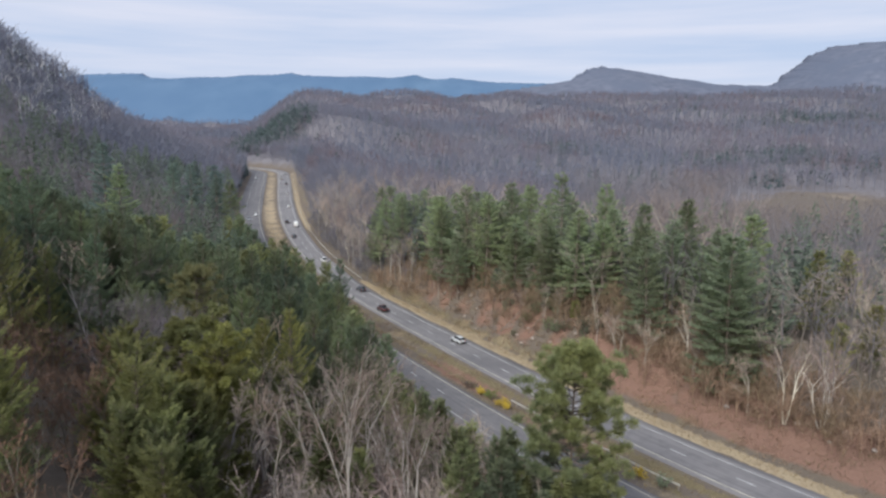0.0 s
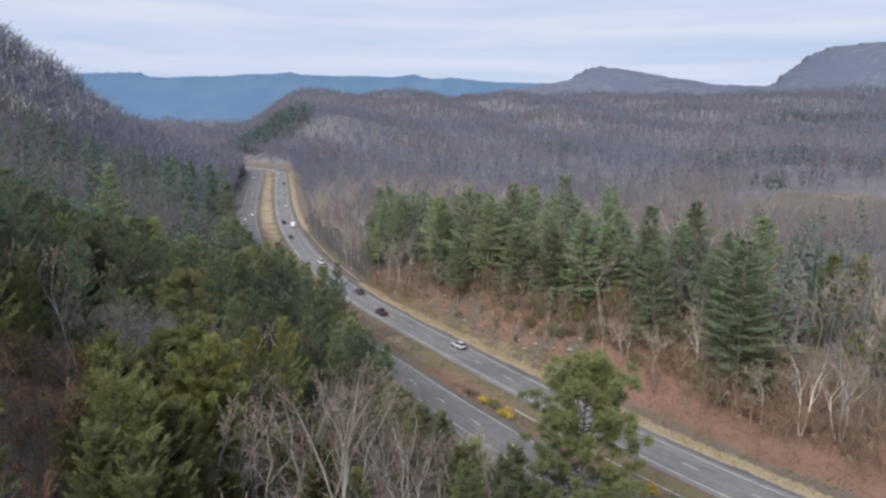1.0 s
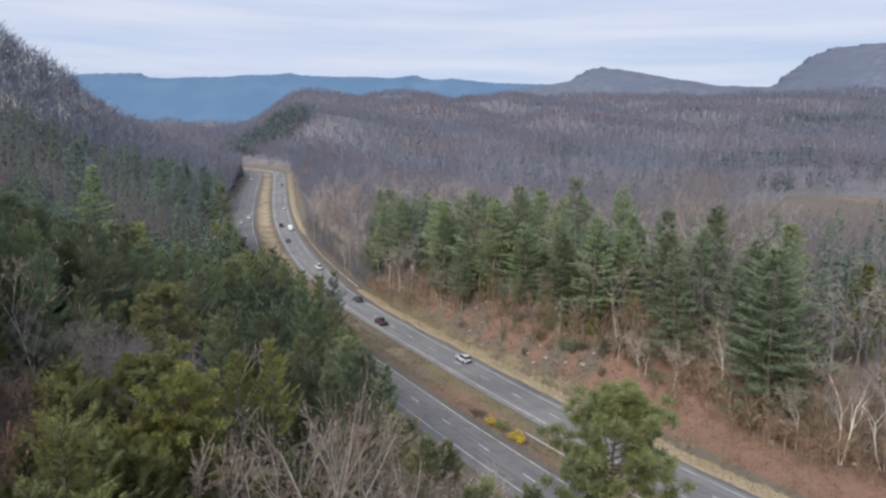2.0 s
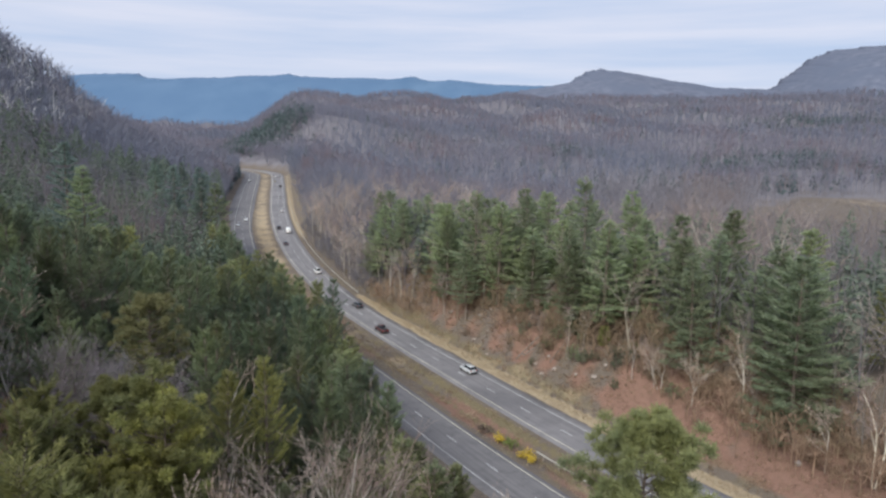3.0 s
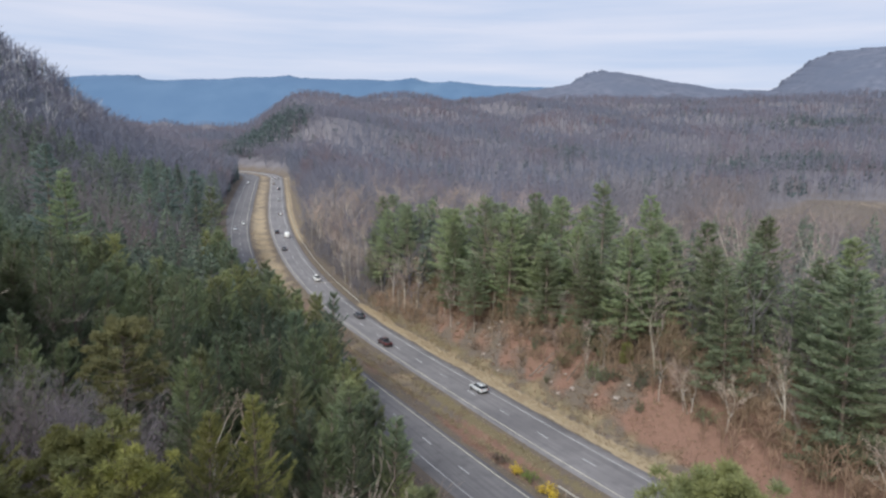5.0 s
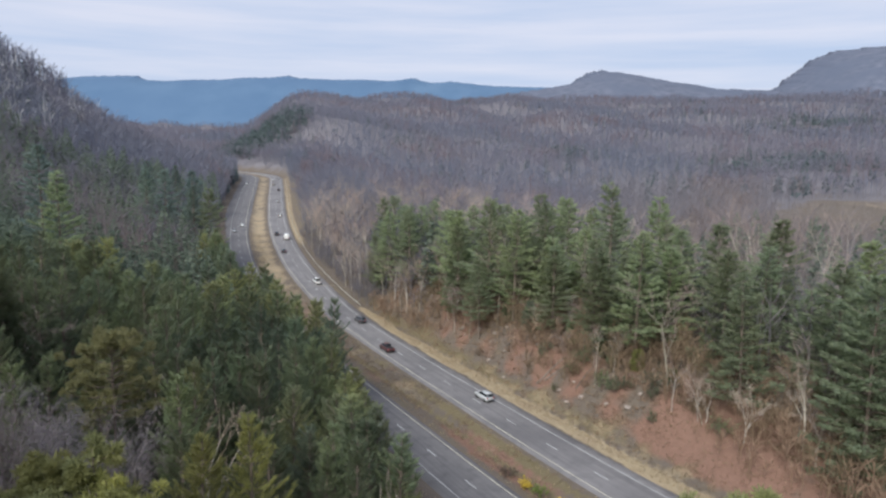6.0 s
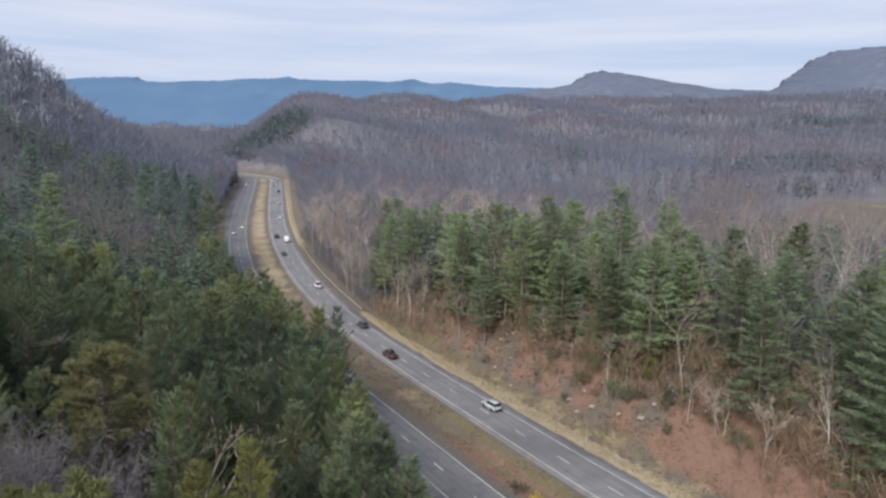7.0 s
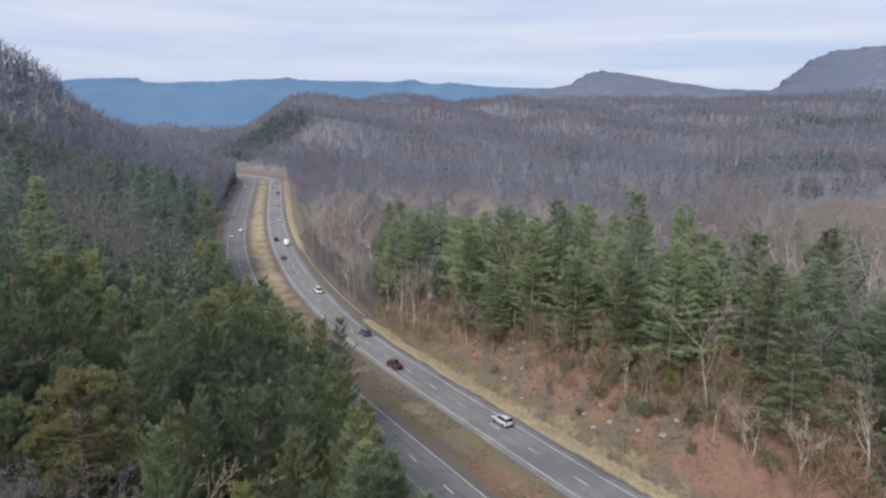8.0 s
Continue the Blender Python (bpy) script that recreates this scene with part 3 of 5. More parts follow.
def white_pine(seed, h, spread=0.22, dens=1.0, bare=0.14, leaf=1.0, ragged=0.3, taper=0.8, sweep=0.0):
    """Whorled conifer: level plates of needles on slightly upswept limbs, with gaps between the whorls."""
    rng = np.random.RandomState(seed)
    line = trunk_line(rng, h, 0.012)
    r = 0.0125 * h * (1 - line[:, 2] / h) + 0.03
    wood = [tubes(line[:-1], line[1:], r[:-1], r[1:], 6)]
    B0, B1, RR, C, D, L, W = [], [], [], [], [], [], []
    z, z0 = bare * h, bare * h
    side = rng.uniform(0, 6.28)
    up = np.array([0, 0, 1.0])
    while z < 0.985 * h:
        u = (z - z0) / (h - z0)
        full = spread * h * min(1.0, 0.66 + u * 2.6) * (1 - u) ** taper * rng.uniform(1 - ragged, 1 + 0.5 * ragged) + 0.35
        nb = rng.randint(5, 8)
        az0 = rng.uniform(0, 6.28)
        for k in range(nb):
            az = az0 + k * 6.283 / nb + rng.normal() * 0.25
            ln = full * rng.uniform(1 - 1.2 * ragged, 1 + 0.4 * ragged) * (1 + 0.15 * math.cos(az - side))
            if rng.rand() < 0.08:
                continue
            out = np.array([math.cos(az), math.sin(az), 0])
            lat = np.cross(out, up)
            b = at_height(line, z + rng.normal() * 0.2)
            rise = -0.14 + 0.62 * u + 0.5 * sweep + rng.normal() * (0.08 + 0.25 * sweep)
            mid = b + out * ln * 0.55 + up * ln * 0.55 * rise
            tip = b + out * ln + up * ln * (rise + 0.10 + 0.5 * sweep)
            B0.append(b)
            B1.append(b + (tip - b) * 0.8)
            RR.append((0.010 * ln + 0.02, 0.012))
            m = max(12, int((12 + 17.0 * ln) * dens / leaf))
            t = rng.uniform(0.08, 1.0, m) ** 0.6
            # sprays sit in a few tufts along the limb
            q = rng.randint(0, 7, m)
            wq = rng.uniform(-1, 1, 7)[q] * 0.8 + rng.normal(size=m) * 0.25
            wv = wq * 0.40 * (1 - 0.9 * sweep) * ln * (1.2 - t)
            base = np.where(t[:, None] < 0.55, b + (mid - b) * (t / 0.55)[:, None], mid + (tip - mid) * ((t - 0.55) / 0.45)[:, None])
            C.append(base + lat * wv[:, None] + up * (rng.normal(0.05, 0.12, m) - 0.10 * np.abs(wv))[:, None])
            D.append(out * rng.uniform(0.25, 1.0, m)[:, None] + lat * (np.sign(wv) * rng.uniform(0.1, 0.9, m))[:, None] + up * (rng.uniform(-0.15, 0.50, m) + sweep)[:, None])
            L.append(rng.uniform(0.45, 0.95, m) * leaf)
            W.append(rng.uniform(0.15, 0.27, m) * leaf * (1 - 0.5 * sweep))
        z += rng.uniform(0.62, 1.1) * (0.7 + 0.3 * (1 - u)) * h / 19
    RR = np.array(RR)
    wood.append(tubes(B0, B1, RR[:, 0], RR[:, 1]))
    return joined(wood), needles(np.concatenate(C), np.concatenate(D), np.concatenate(L), np.concatenate(W), rng, 0.42)


def yellow_pine(seed, h, spread=0.2, dens=1.0, bare=0.38, clump=1.0, fine=1.0):
    """Open irregular pine: rounded tufted clumps at the ends of rising limbs."""
    rng = np.random.RandomState(seed)
    line = trunk_line(rng, h, 0.03)
    r = 0.011 * h * (1 - 0.92 * line[:, 2] / h) + 0.02
    wood = [tubes(line[:-1], line[1:], r[:-1], r[1:], 6)]
    B0, B1, RR, C, D, L, W = [], [], [], [], [], [], []
    nl = int(34 * dens)
    for k in range(nl):
        u = (k + rng.uniform(0, 1)) / nl
        z = h * (bare + (0.97 - bare) * u)
        az = k * 2.4 + rng.normal() * 0.5
        ln = spread * h * (0.45 + 0.75 * math.sin(math.pi * min(1, 0.22 + 0.78 * u)) ** 0.8) * rng.uniform(0.6, 1.15) * (1.0 if u < 0.85 else 0.6)
        rise = rng.uniform(0.05, 0.45) + 0.45 * u
        out = np.array([math.cos(az), math.sin(az), 0])
        b = at_height(line, z)
        tip = b + out * ln + np.array([0, 0, rise * ln])
        mid = b + (tip - b) * 0.5 + rng.normal(0, 0.1, 3) - np.array([0, 0, 0.08 * ln])
        B0 += [b, mid]
        B1 += [mid, tip]
        RR += [(0.014 * ln + 0.02, 0.009 * ln + 0.012), (0.009 * ln + 0.012, 0.012)]
        for t, sz in ((1.0, 1.0), (0.74, 0.95), (0.5, 0.75)):
            if rng.rand() < 0.08:
                continue
            c = (mid + (tip - mid) * (t - 0.5) * 2) + rng.normal(0, 0.25, 3) * np.array([1, 1, 0.5])
            m = int(rng.randint(46, 62) * sz / fine ** 2)
            d = rng.normal(size=(m, 3)) * np.array([1, 1, 0.62]) + np.array([0, 0, 0.35]) + out * 0.3
            d /= np.linalg.norm(d, axis=1, keepdims=True)
            C.append(c + d * rng.uniform(0.05, 0.55, m)[:, None] * clump * sz)
            D.append(d)
            L.append(rng.uniform(0.4, 0.75, m) * clump * fine)
            W.append(rng.uniform(0.12, 0.23, m) * clump * fine)
    m = 26
    d = rng.normal(size=(m, 3)) + np.array([0, 0, 0.7])
    C.append(line[-1] + rng.normal(0, 0.3, (m, 3)) - np.array([0, 0, 0.4]))
    D.append(d)
    L.append(rng.uniform(0.45, 0.8, m))
    W.append(rng.uniform(0.2, 0.36, m))
    RR = np.array(RR)
    wood.append(tubes(B0, B1, RR[:, 0], RR[:, 1]))
    leaf = needles(np.concatenate(C), np.concatenate(D), np.concatenate(L), np.concatenate(W), rng, 0.35)
    return joined(wood), leaf


def bare_tree(seed, h, stems=1, levels=4, wide=0.5, first=0.4, thick=1.0, lean=(0.16, 0.34)):
    """Leafless hardwood: forked stems, limbs and fine twigs."""
    rng = np.random.RandomState(seed)
    S = {"big": [], "fine": [], "twig": []}

    def grow(p, d, ln, r, lev):
        n = 3 if lev == 0 else 2
        for k in range(n):
            d = d + rng.normal(0, 0.10 + 0.05 * lev, 3)
            d[2] += 0.05
            d = d / np.linalg.norm(d)
            q = p + d * ln / n
            r1 = r * (0.82 if k < n - 1 else 0.7)
            S["big" if lev < 2 else ("fine" if lev < 3 else "twig")].append((p, q, r, r1))
            if lev < levels and (lev > 0 or k > 0 or first < 0.3):
                for j in range(rng.randint(1, 3) + (lev > 1)):
                    side = np.cross(d, rng.normal(size=3))
                    side /= np.linalg.norm(side)
                    a = rng.uniform(0.45, 0.95) * (1.0 if lev else wide * 1.6)
                    grow(p + (q - p) * rng.uniform(0.4, 1.0), d * math.cos(a) + side * math.sin(a) + np.array([0, 0, 0.18]), ln * rng.uniform(0.38, 0.6), r1 * rng.uniform(0.45, 0.62), lev + 1)
            p, r = q, r1
        if lev < levels:
            for j in range(2):
                side = np.cross(d, rng.normal(size=3))
                side /= np.linalg.norm(side)
                grow(p, d * 0.9 + side * rng.uniform(0.3, 0.6), ln * rng.uniform(0.45, 0.6), r * 0.75, lev + 1)

    for k in range(stems):
        a = k * 6.28 / stems + rng.uniform(0, 1)
        tilt = 0.0 if stems == 1 else rng.uniform(*lean)
        grow(np.array([0.25 * math.cos(a) * (stems > 1), 0.25 * math.sin(a) * (stems > 1), -0.3]), np.array([tilt * math.cos(a), tilt * math.sin(a), 1.0]), h * rng.uniform(0.55, 0.66), (0.0062 * h + 0.03) * thick, 0)
    A, B, T = ([np.array([s[i] for s in S[k]]) for i in range(4)] for k in ("big", "fine", "twig"))
    top = max(A[1][:, 2].max(), B[1][:, 2].max(), T[1][:, 2].max())
    for Q in (A, B, T):
        Q[0], Q[1] = Q[0] * (h / top), Q[1] * (h / top)
    ln = np.linalg.norm(T[1] - T[0], axis=1)
    twigs = shards(T[0], T[1] - T[0], ln * 1.3, np.maximum(T[2] * 2.2, 0.05 * min(1.0, thick + 0.15)), rng)
    return tubes(A[0], A[1], A[2], A[3], 5), joined([tubes(B[0], B[1], np.maximum(B[2], 0.03), np.maximum(B[3], 0.02), 3), twigs])


def shrub(seed, h, w, leafy):
    rng = np.random.RandomState(seed)
    m = 22
    az = rng.uniform(0, 6.28, m)
    tip = np.stack([np.cos(az) * w * rng.uniform(0.2, 1, m), np.sin(az) * w * rng.uniform(0.2, 1, m), h * rng.uniform(0.35, 1.0, m)], 1)
    base = tip * np.array([0.15, 0.15, 0]) + np.array([0, 0, -0.2])
    mid = base + (tip - base) * 0.55 + np.array([0, 0, 0.1 * h])
    wood = tubes(np.concatenate([base, mid]), np.concatenate([mid, tip]), 0.03, 0.015)
    k = 260 if leafy else 200
    c = tip[rng.randint(0, m, k)] * rng.uniform(0.55, 1.05, (k, 1)) + rng.normal(0, 0.12, (k, 3))
    d = rng.normal(size=(k, 3)) + np.array([0, 0, 0.5])
    return wood, shards(c, d, rng.uniform(0.25, 0.5, k), rng.uniform(0.10, 0.2, k) if leafy else rng.uniform(0.03, 0.07, k), rng)


def tree_thing(name, label, category, group, wood, crown, mats, names=("trunk", "crown"), at=(0, 0, 0)):
    t = tagged(new(name), label, category, group)
    for (V, F), m, nm in zip((wood, crown), mats, names):
        part(nm, mesh_np(nm, V, F, m), t)
    t.location = at
    return t


def place_copies(protos, places, rng, lo=0.85, hi=1.15):
    """First uses of each prototype are the prototypes themselves, the rest are copies."""
    used = set()
    for i, p in enumerate(places):
        k = rng.randint(len(protos))
        m = pose(p[0], p[1], p[2], rng.normal() * 1.5, rng.normal() * 1.5, rng.uniform(0, 360))
        sc = (p[3] if len(p) > 3 else 1.0) * rng.uniform(lo, hi)
        if k in used:
            ob = copy_thing(protos[k], m)
        else:
            ob = protos[k]
            used.add(k)
            ob.matrix_basis = m
        ob.scale = (sc * rng.uniform(0.92, 1.08),) * 2 + (sc,)
    for k, pr in enumerate(protos):
        if k not in used:
            for o in [*pr.children, pr]:
                bpy.data.objects.remove(o)


def scattered(x0, x1, y0, y1, gap, keep, seed, jitter=0.75):
    """Uneven grid of places for which keep(x, y, s, o) holds, with their heights."""
    r = np.random.RandomState(seed)
    X, Y = np.meshgrid(np.arange(x0, x1, gap), np.arange(y0, y1, gap))
    X, Y = X.ravel() + r.uniform(-jitter, jitter, X.size) * gap, Y.ravel() + r.uniform(-jitter, jitter, Y.size) * gap
    z, s, o = land(X, Y)
    k = keep(X, Y, s, o, r)
    return np.stack([X[k], Y[k], z[k]], 1), s[k], o[k]


def apart_from(P, Q, d):
    """Those of P that lie more than d from all of Q."""
    if not len(Q):
        return np.ones(len(P), bool)
    Q = np.asarray(Q)[:, :2]
    return np.min(np.hypot(P[:, None, 0] - Q[None, :, 0], P[:, None, 1] - Q[None, :, 1]), 1) > d


def in_view(X, Y, margin=0.03):
    """Inside the wedge that the walk looks over, so that no woods are grown far behind."""
    return np.abs(X - 2) < (0.64 + margin) * (Y + 52) + 8


def spot(x, y):
    return float(land([x], [y])[0][0])


# single trees that stand out
KEY = []


def lone(proto, x, y, turn=0, scale=1.0):
    proto.matrix_basis = pose(x, y, spot(x, y) - 0.1, 0, 0, turn)
    proto.scale = (scale,) * 3
    KEY.append((x, y))
    return proto


PINE_M, WHITE_M, BARE_M = (M_BARK_PINE, M_NEEDLE_YELLOW), (M_BARK_PINE, M_NEEDLE_BLUE), (M_BARK_PALE, M_TWIG)
BARE_N = ("trunk", "crown")
lone(tree_thing("pine_tree", "tall olive-green pine with open tufted crown beside the road", "pine tree", "", *yellow_pine(101, 25.3, 0.25, 4.0, 0.06, 1.5, 0.42), (M_BARK_PINE, M_NEEDLE_OLIVE)), 22.8, 39.5)
lone(tree_thing("bare_tree", "pale grey leafless tree with many forked stems", "tree", "", *bare_tree(102, 24.6, 6, 3, 0.42, 0.4, 0.75, (0.04, 0.22)), BARE_M, BARE_N), -4.5, 30)
lone(tree_thing("white_pine", "large blue-green white pine with layered branches above the bank", "pine tree", "", *white_pine(103, 30, 0.36, 1.5, 0.05, 1.15, 0.36, 0.62), WHITE_M), 62, 90)
for i, (x, y, top, sp, br) in enumerate([(51.5, 117, 33, 0.29, 0.12), (38, 149, 43.5, 0.2, 0.25), (27, 183, 38.5, 0.24, 0.3), (32, 177, 38, 0.22, 0.3), (12, 165, 38.5, 0.25, 0.22), (16, 192, 35, 0.22, 0.3), (65, 126, 38, 0.22, 0.2), (57.5, 136.5, 36, 0.24, 0.2), (49.3, 145.5, 35.5, 0.22, 0.25), (45.7, 130.7, 32, 0.25, 0.18), (55, 170, 39, 0.2, 0.3), (65.5, 105, 33.5, 0.3, 0.1), (78, 119, 34.5, 0.24, 0.2), (70, 140, 34, 0.22, 0.2), (42, 160, 36, 0.22, 0.3), (22, 171, 33, 0.22, 0.25), (2, 196, 33, 0.22, 0.3), (-10, 205, 33, 0.22, 0.3)]):
    lone(tree_thing("white_pine", "tall blue-green white pine with layered branches", "pine tree", "pines above the bank", *white_pine(700 + i, top - spot(x, y), sp + 0.02, 0.9, br, 1.2, 0.42, 0.65), WHITE_M), x, y)
for i, (x, y, h) in enumerate([(8.5, 33.5, 12.5), (13, 31, 12), (2, 42, 10), (-11, 41, 11)]):
    lone(tree_thing("pine_tree", "small olive-green pine near the road", "pine tree", "small pines near the road", *white_pine(150 + i, h, 0.25, 0.9, 0.06, 0.7, 0.36, 0.65, 0.35), (M_BARK_PINE, M_NEEDLE_OLIVE)), x, y)
for i, (x, y, h, st) in enumerate([(71, 70.5, 15.5, 2), (56.6, 96.3, 14, 0), (62, 79, 13, 0), (66.5, 74, 18, 1), (75, 76, 17, 1), (48.5, 98.8, 10, 1), (44.5, 105, 9, 1), (5, 36, 14, 1), (-13.5, 32.5, 15.5, 0), (64, 145, 32, 2), (75, 150, 31, 2), (84, 142, 30, 1), (12, 41, 11, 2)]):
    lone(tree_thing("bare_tree", "pale leafless hardwood with forked grey limbs", "tree", "bare trees by the road", *bare_tree(120 + i, h, st + 1, 3, 0.4, 0.4, 1.2 if h < 25 else 0.6), BARE_M, BARE_N), x, y)

# pale bare trees, small pines and the row that hides the oncoming carriageway
for i, (x, y, h, st) in enumerate([(2.2, 35.5, 20, 4), (-9.5, 35, 17, 2), (6.5, 44, 14.5, 3), (-1.5, 41, 15, 3), (9.5, 49, 12, 3), (3.5, 56, 11.5, 3), (11.5, 39.5, 13, 3), (12.5, 51.5, 7, 3), (-16, 38, 16, 2)]):
    lone(tree_thing("bare_tree", "pale leafless tree with several upright stems", "tree", "bare trees by the road", *bare_tree(180 + i, h, st, 3, 0.36, 0.4, 1.25), BARE_M, BARE_N), x, y, i * 77)
for i, (x, y, h) in enumerate([(0.5, 60.5, 12), (5.5, 61.5, 9), (-0.5, 53, 15), (10, 44.5, 11.5), (15, 44, 12), (-6, 47, 14), (8, 40, 12.5), (13, 37, 12.5), (3, 49, 14)]):
    lone(tree_thing("pine_tree", "young olive-green pine beside bare trees", "pine tree", "small pines near the road", *white_pine(190 + i, h, 0.27, 0.9, 0.06, 0.75, 0.36, 0.65, 0.35), (M_BARK_PINE, M_NEEDLE_OLIVE)), x, y)
DEAD = [(-30.2, 52.7, 20.5), (-40.3, 49.8, 18.4), (-33.6, 51.2, 18), (-27.4, 51.3, 17.5), (-36.8, 50.4, 17.8), (-31.8, 49.6, 16.8), (-35.2, 53.0, 18.6), (-29.0, 49.0, 15.6), (-38.3, 47.6, 16.5)]
for i, (x, y, h) in enumerate(DEAD):
    lone(tree_thing("dead_tree", "grey weathered dead tree with brittle drooping twigs", "tree", "dead trees among the pines", *bare_tree(610 + i, h, 2, 4, 0.8, 0.2, 0.42), (M_DEAD, M_DEAD), BARE_N), x, y)
lone(tree_thing("pine_tree", "olive pine with a broad flat top behind dead trees", "pine tree", "", *yellow_pine(620, 23.7, 0.165, 2.0, 0.6, 0.95, 0.55), (M_BARK_PINE, M_NEEDLE_RUST)), -33.2, 63.8)
for i, (x, y, top, sp, mt) in enumerate([(-19, 49.5, 25.8, 0.24, M_NEEDLE_YELLOW), (-15.8, 52.2, 26.8, 0.24, M_NEEDLE_YELLOW), (-21.7, 80.5, 24.6, 0.22, M_NEEDLE_DULL), (-25.4, 65.5, 27.2, 0.22, M_NEEDLE_OLIVE), (-29.2, 71, 26.8, 0.22, M_NEEDLE_DULL), (-13, 64.4, 20.5, 0.27, M_NEEDLE_OLIVE), (-17, 75, 21.2, 0.25, M_NEEDLE_OLIVE), (-12, 76.4, 20.3, 0.26, M_NEEDLE_OLIVE), (-34.8, 100.9, 27.6, 0.22, M_NEEDLE_DULL), (-35.5, 79, 28, 0.22, M_NEEDLE_DULL), (-42.5, 103, 28.6, 0.23, M_NEEDLE_DULL), (-61.8, 101, 37, 0.2, M_NEEDLE_OLIVE), (-25.3, 30.5, 24.2, 0.3, M_NEEDLE_YELLOW), (-31.7, 29.3, 24, 0.3, M_NEEDLE_YELLOW), (-51.4, 54.6, 35.4, 0.24, M_NEEDLE_YELLOW)]):
    lone(tree_thing("pine_tree", "pine with feathery upswept yellow-green branches" if mt != M_NEEDLE_DULL else "full dark olive pine with feathery branches", "pine tree", "pines of the near slope", *white_pine(720 + i, top - spot(x, y), sp, 1.15, 0.06, 0.55, 0.36, 0.75, 0.42), (M_BARK_PINE, mt)), x, y)
lone(tree_thing("pine_tree", "broad yellow-green pine with a rounded crown", "pine tree", "", *yellow_pine(740, 17.2, 0.29, 4.2, 0.08, 0.9, 0.5), PINE_M), -26.2, 40)
row = [tree_thing("pine_tree", "full green pine close to the carriageway", "pine tree", "pines along the carriageway", *white_pine(170 + i, 20, sp + 0.01, 0.8, 0.05, 1.0, 0.36, 0.75, 0.4), (M_BARK_PINE, mt)) for i, (sp, mt) in enumerate([(0.22, M_NEEDLE_OLIVE), (0.2, M_NEEDLE_DULL), (0.24, M_NEEDLE_DULL)])]
edge_places = []
for k in range(46):
    y_ = 64 + k * 3.4
    o_ = np.interp(y_, [60, 70, 85, 100, 120, 230], [-43.5, -40.5, -36.5, -33.8, -33, -33]) - (k % 3) * 1.6
    h_ = np.interp(y_, [60, 70, 85, 100, 112, 125, 150, 190, 225], [20, 19.5, 17, 16.5, 20, 23, 22, 22.5, 18])
    s_ = np.interp(y_, LINE[:, 1][:460], LINE_S[:460])
    for _k in range(4):
        s_ += y_ - on_road([s_], [o_])[0][1]
    p_ = on_road([s_], [o_])[0]
    edge_places.append((p_[0], p_[1], spot(p_[0], p_[1]) - 0.1, h_ / 20 * (0.88 + 0.17 * ((k * 7) % 5) / 4)))
    KEY.append((p_[0], p_[1]))
place_copies(row, edge_places, np.random.RandomState(15), 0.95, 1.05)

for i, (x, y, top, mt) in enumerate([(-88.6, 148, 50, M_NEEDLE_DARK), (-82.5, 143.5, 44.5, M_NEEDLE_BLUE), (-95, 258, 41, M_NEEDLE_DARK), (-91, 248, 36, M_NEEDLE_DARK), (-107, 262, 42, M_NEEDLE_DARK), (-85, 246, 36, M_NEEDLE_BLUE), (-120, 275, 41, M_NEEDLE_DARK), (-130, 300, 44, M_NEEDLE_DARK), (-137, 350, 40, M_NEEDLE_DARK)]):
    h = top - spot(x, y)
    lone(tree_thing("white_pine", "tall dark green conifer above leafless trees", "pine tree", "conifers on the slope", *white_pine(160 + i, h, 0.23, 1.0, 0.08, 1.35, 0.35, 0.7), (M_BARK_PINE, mt)), x, y)

# pines of the slope on the near side of the road
rng = np.random.RandomState(11)


def glade(X, Y):
    """A narrow gap of thin leafless trees that runs down the slope."""
    return (X < 6.7 - 0.50 * (Y + 44)) & (X > 6.7 - 0.68 * (Y + 44)) & (Y < 44) & (Y > 4)


def left_near(X, Y, s, o, r):
    mass = o < -50 + 12 * sstep(58, 92, Y) + 8.5 * sstep(90, 118, Y) - 1.5 * np.sin(Y * 0.09)
    mass &= ~((Y < 43) & (X > -17)) & ~((Y < 36) & (X > -38))
    mass &= ~glade(X, Y)
    return mass & (Y > -10) & (Y < 215) & in_view(X, Y) & (np.hypot(X - 5, Y + 35) > 55)


PL, sl, ol_ = scattered(-140, 40, -10, 215, 5.6, left_near, 21)
PL = PL[apart_from(PL, KEY, 3.8) & apart_from(PL, [(x + 0.1 * k * x, y - 5.0 * k) for x, y, h in DEAD for k in (0, 1, 2)], 5.6)]
order = np.argsort(np.hypot(PL[:, 0], PL[:, 1] + 20))
PL = PL[order]
size = np.where((PL[:, 0] > -27) & (PL[:, 1] < 76), 0.8, 0.94) + 0.08 * sstep(-40, -60, road_coords(PL[:, 0], PL[:, 1])[1])
PL = np.column_stack([PL, size])
kind = np.random.RandomState(14).rand(len(PL))
blue = swell(PL[:, 0], PL[:, 1], 60, 41) > 0.42 - 1.2 * sstep(42, 66, PL[:, 1]) + 0.45 * sstep(105, 145, PL[:, 1])
near_n = 125
protos = [tree_thing("pine_tree", "olive-green pine with irregular tufted crown", "pine tree", "pines of the near slope", *yellow_pine(200 + i, h, sp, d, b, 1.05, 0.62), PINE_M) for i, (h, sp, d, b) in enumerate([(21, 0.18, 1.3, 0.16), (19, 0.2, 1.2, 0.14)])]
protos += [tree_thing("pine_tree", "olive-green pine with pointed feathery crown", "pine tree", "pines of the near slope", *white_pine(210 + i, h, sp + 0.05, 1.05, 0.07, 0.58, 0.36, 0.75, 0.42), PINE_M) for i, (h, sp) in enumerate([(21, 0.19), (19, 0.2), (22, 0.17)])]
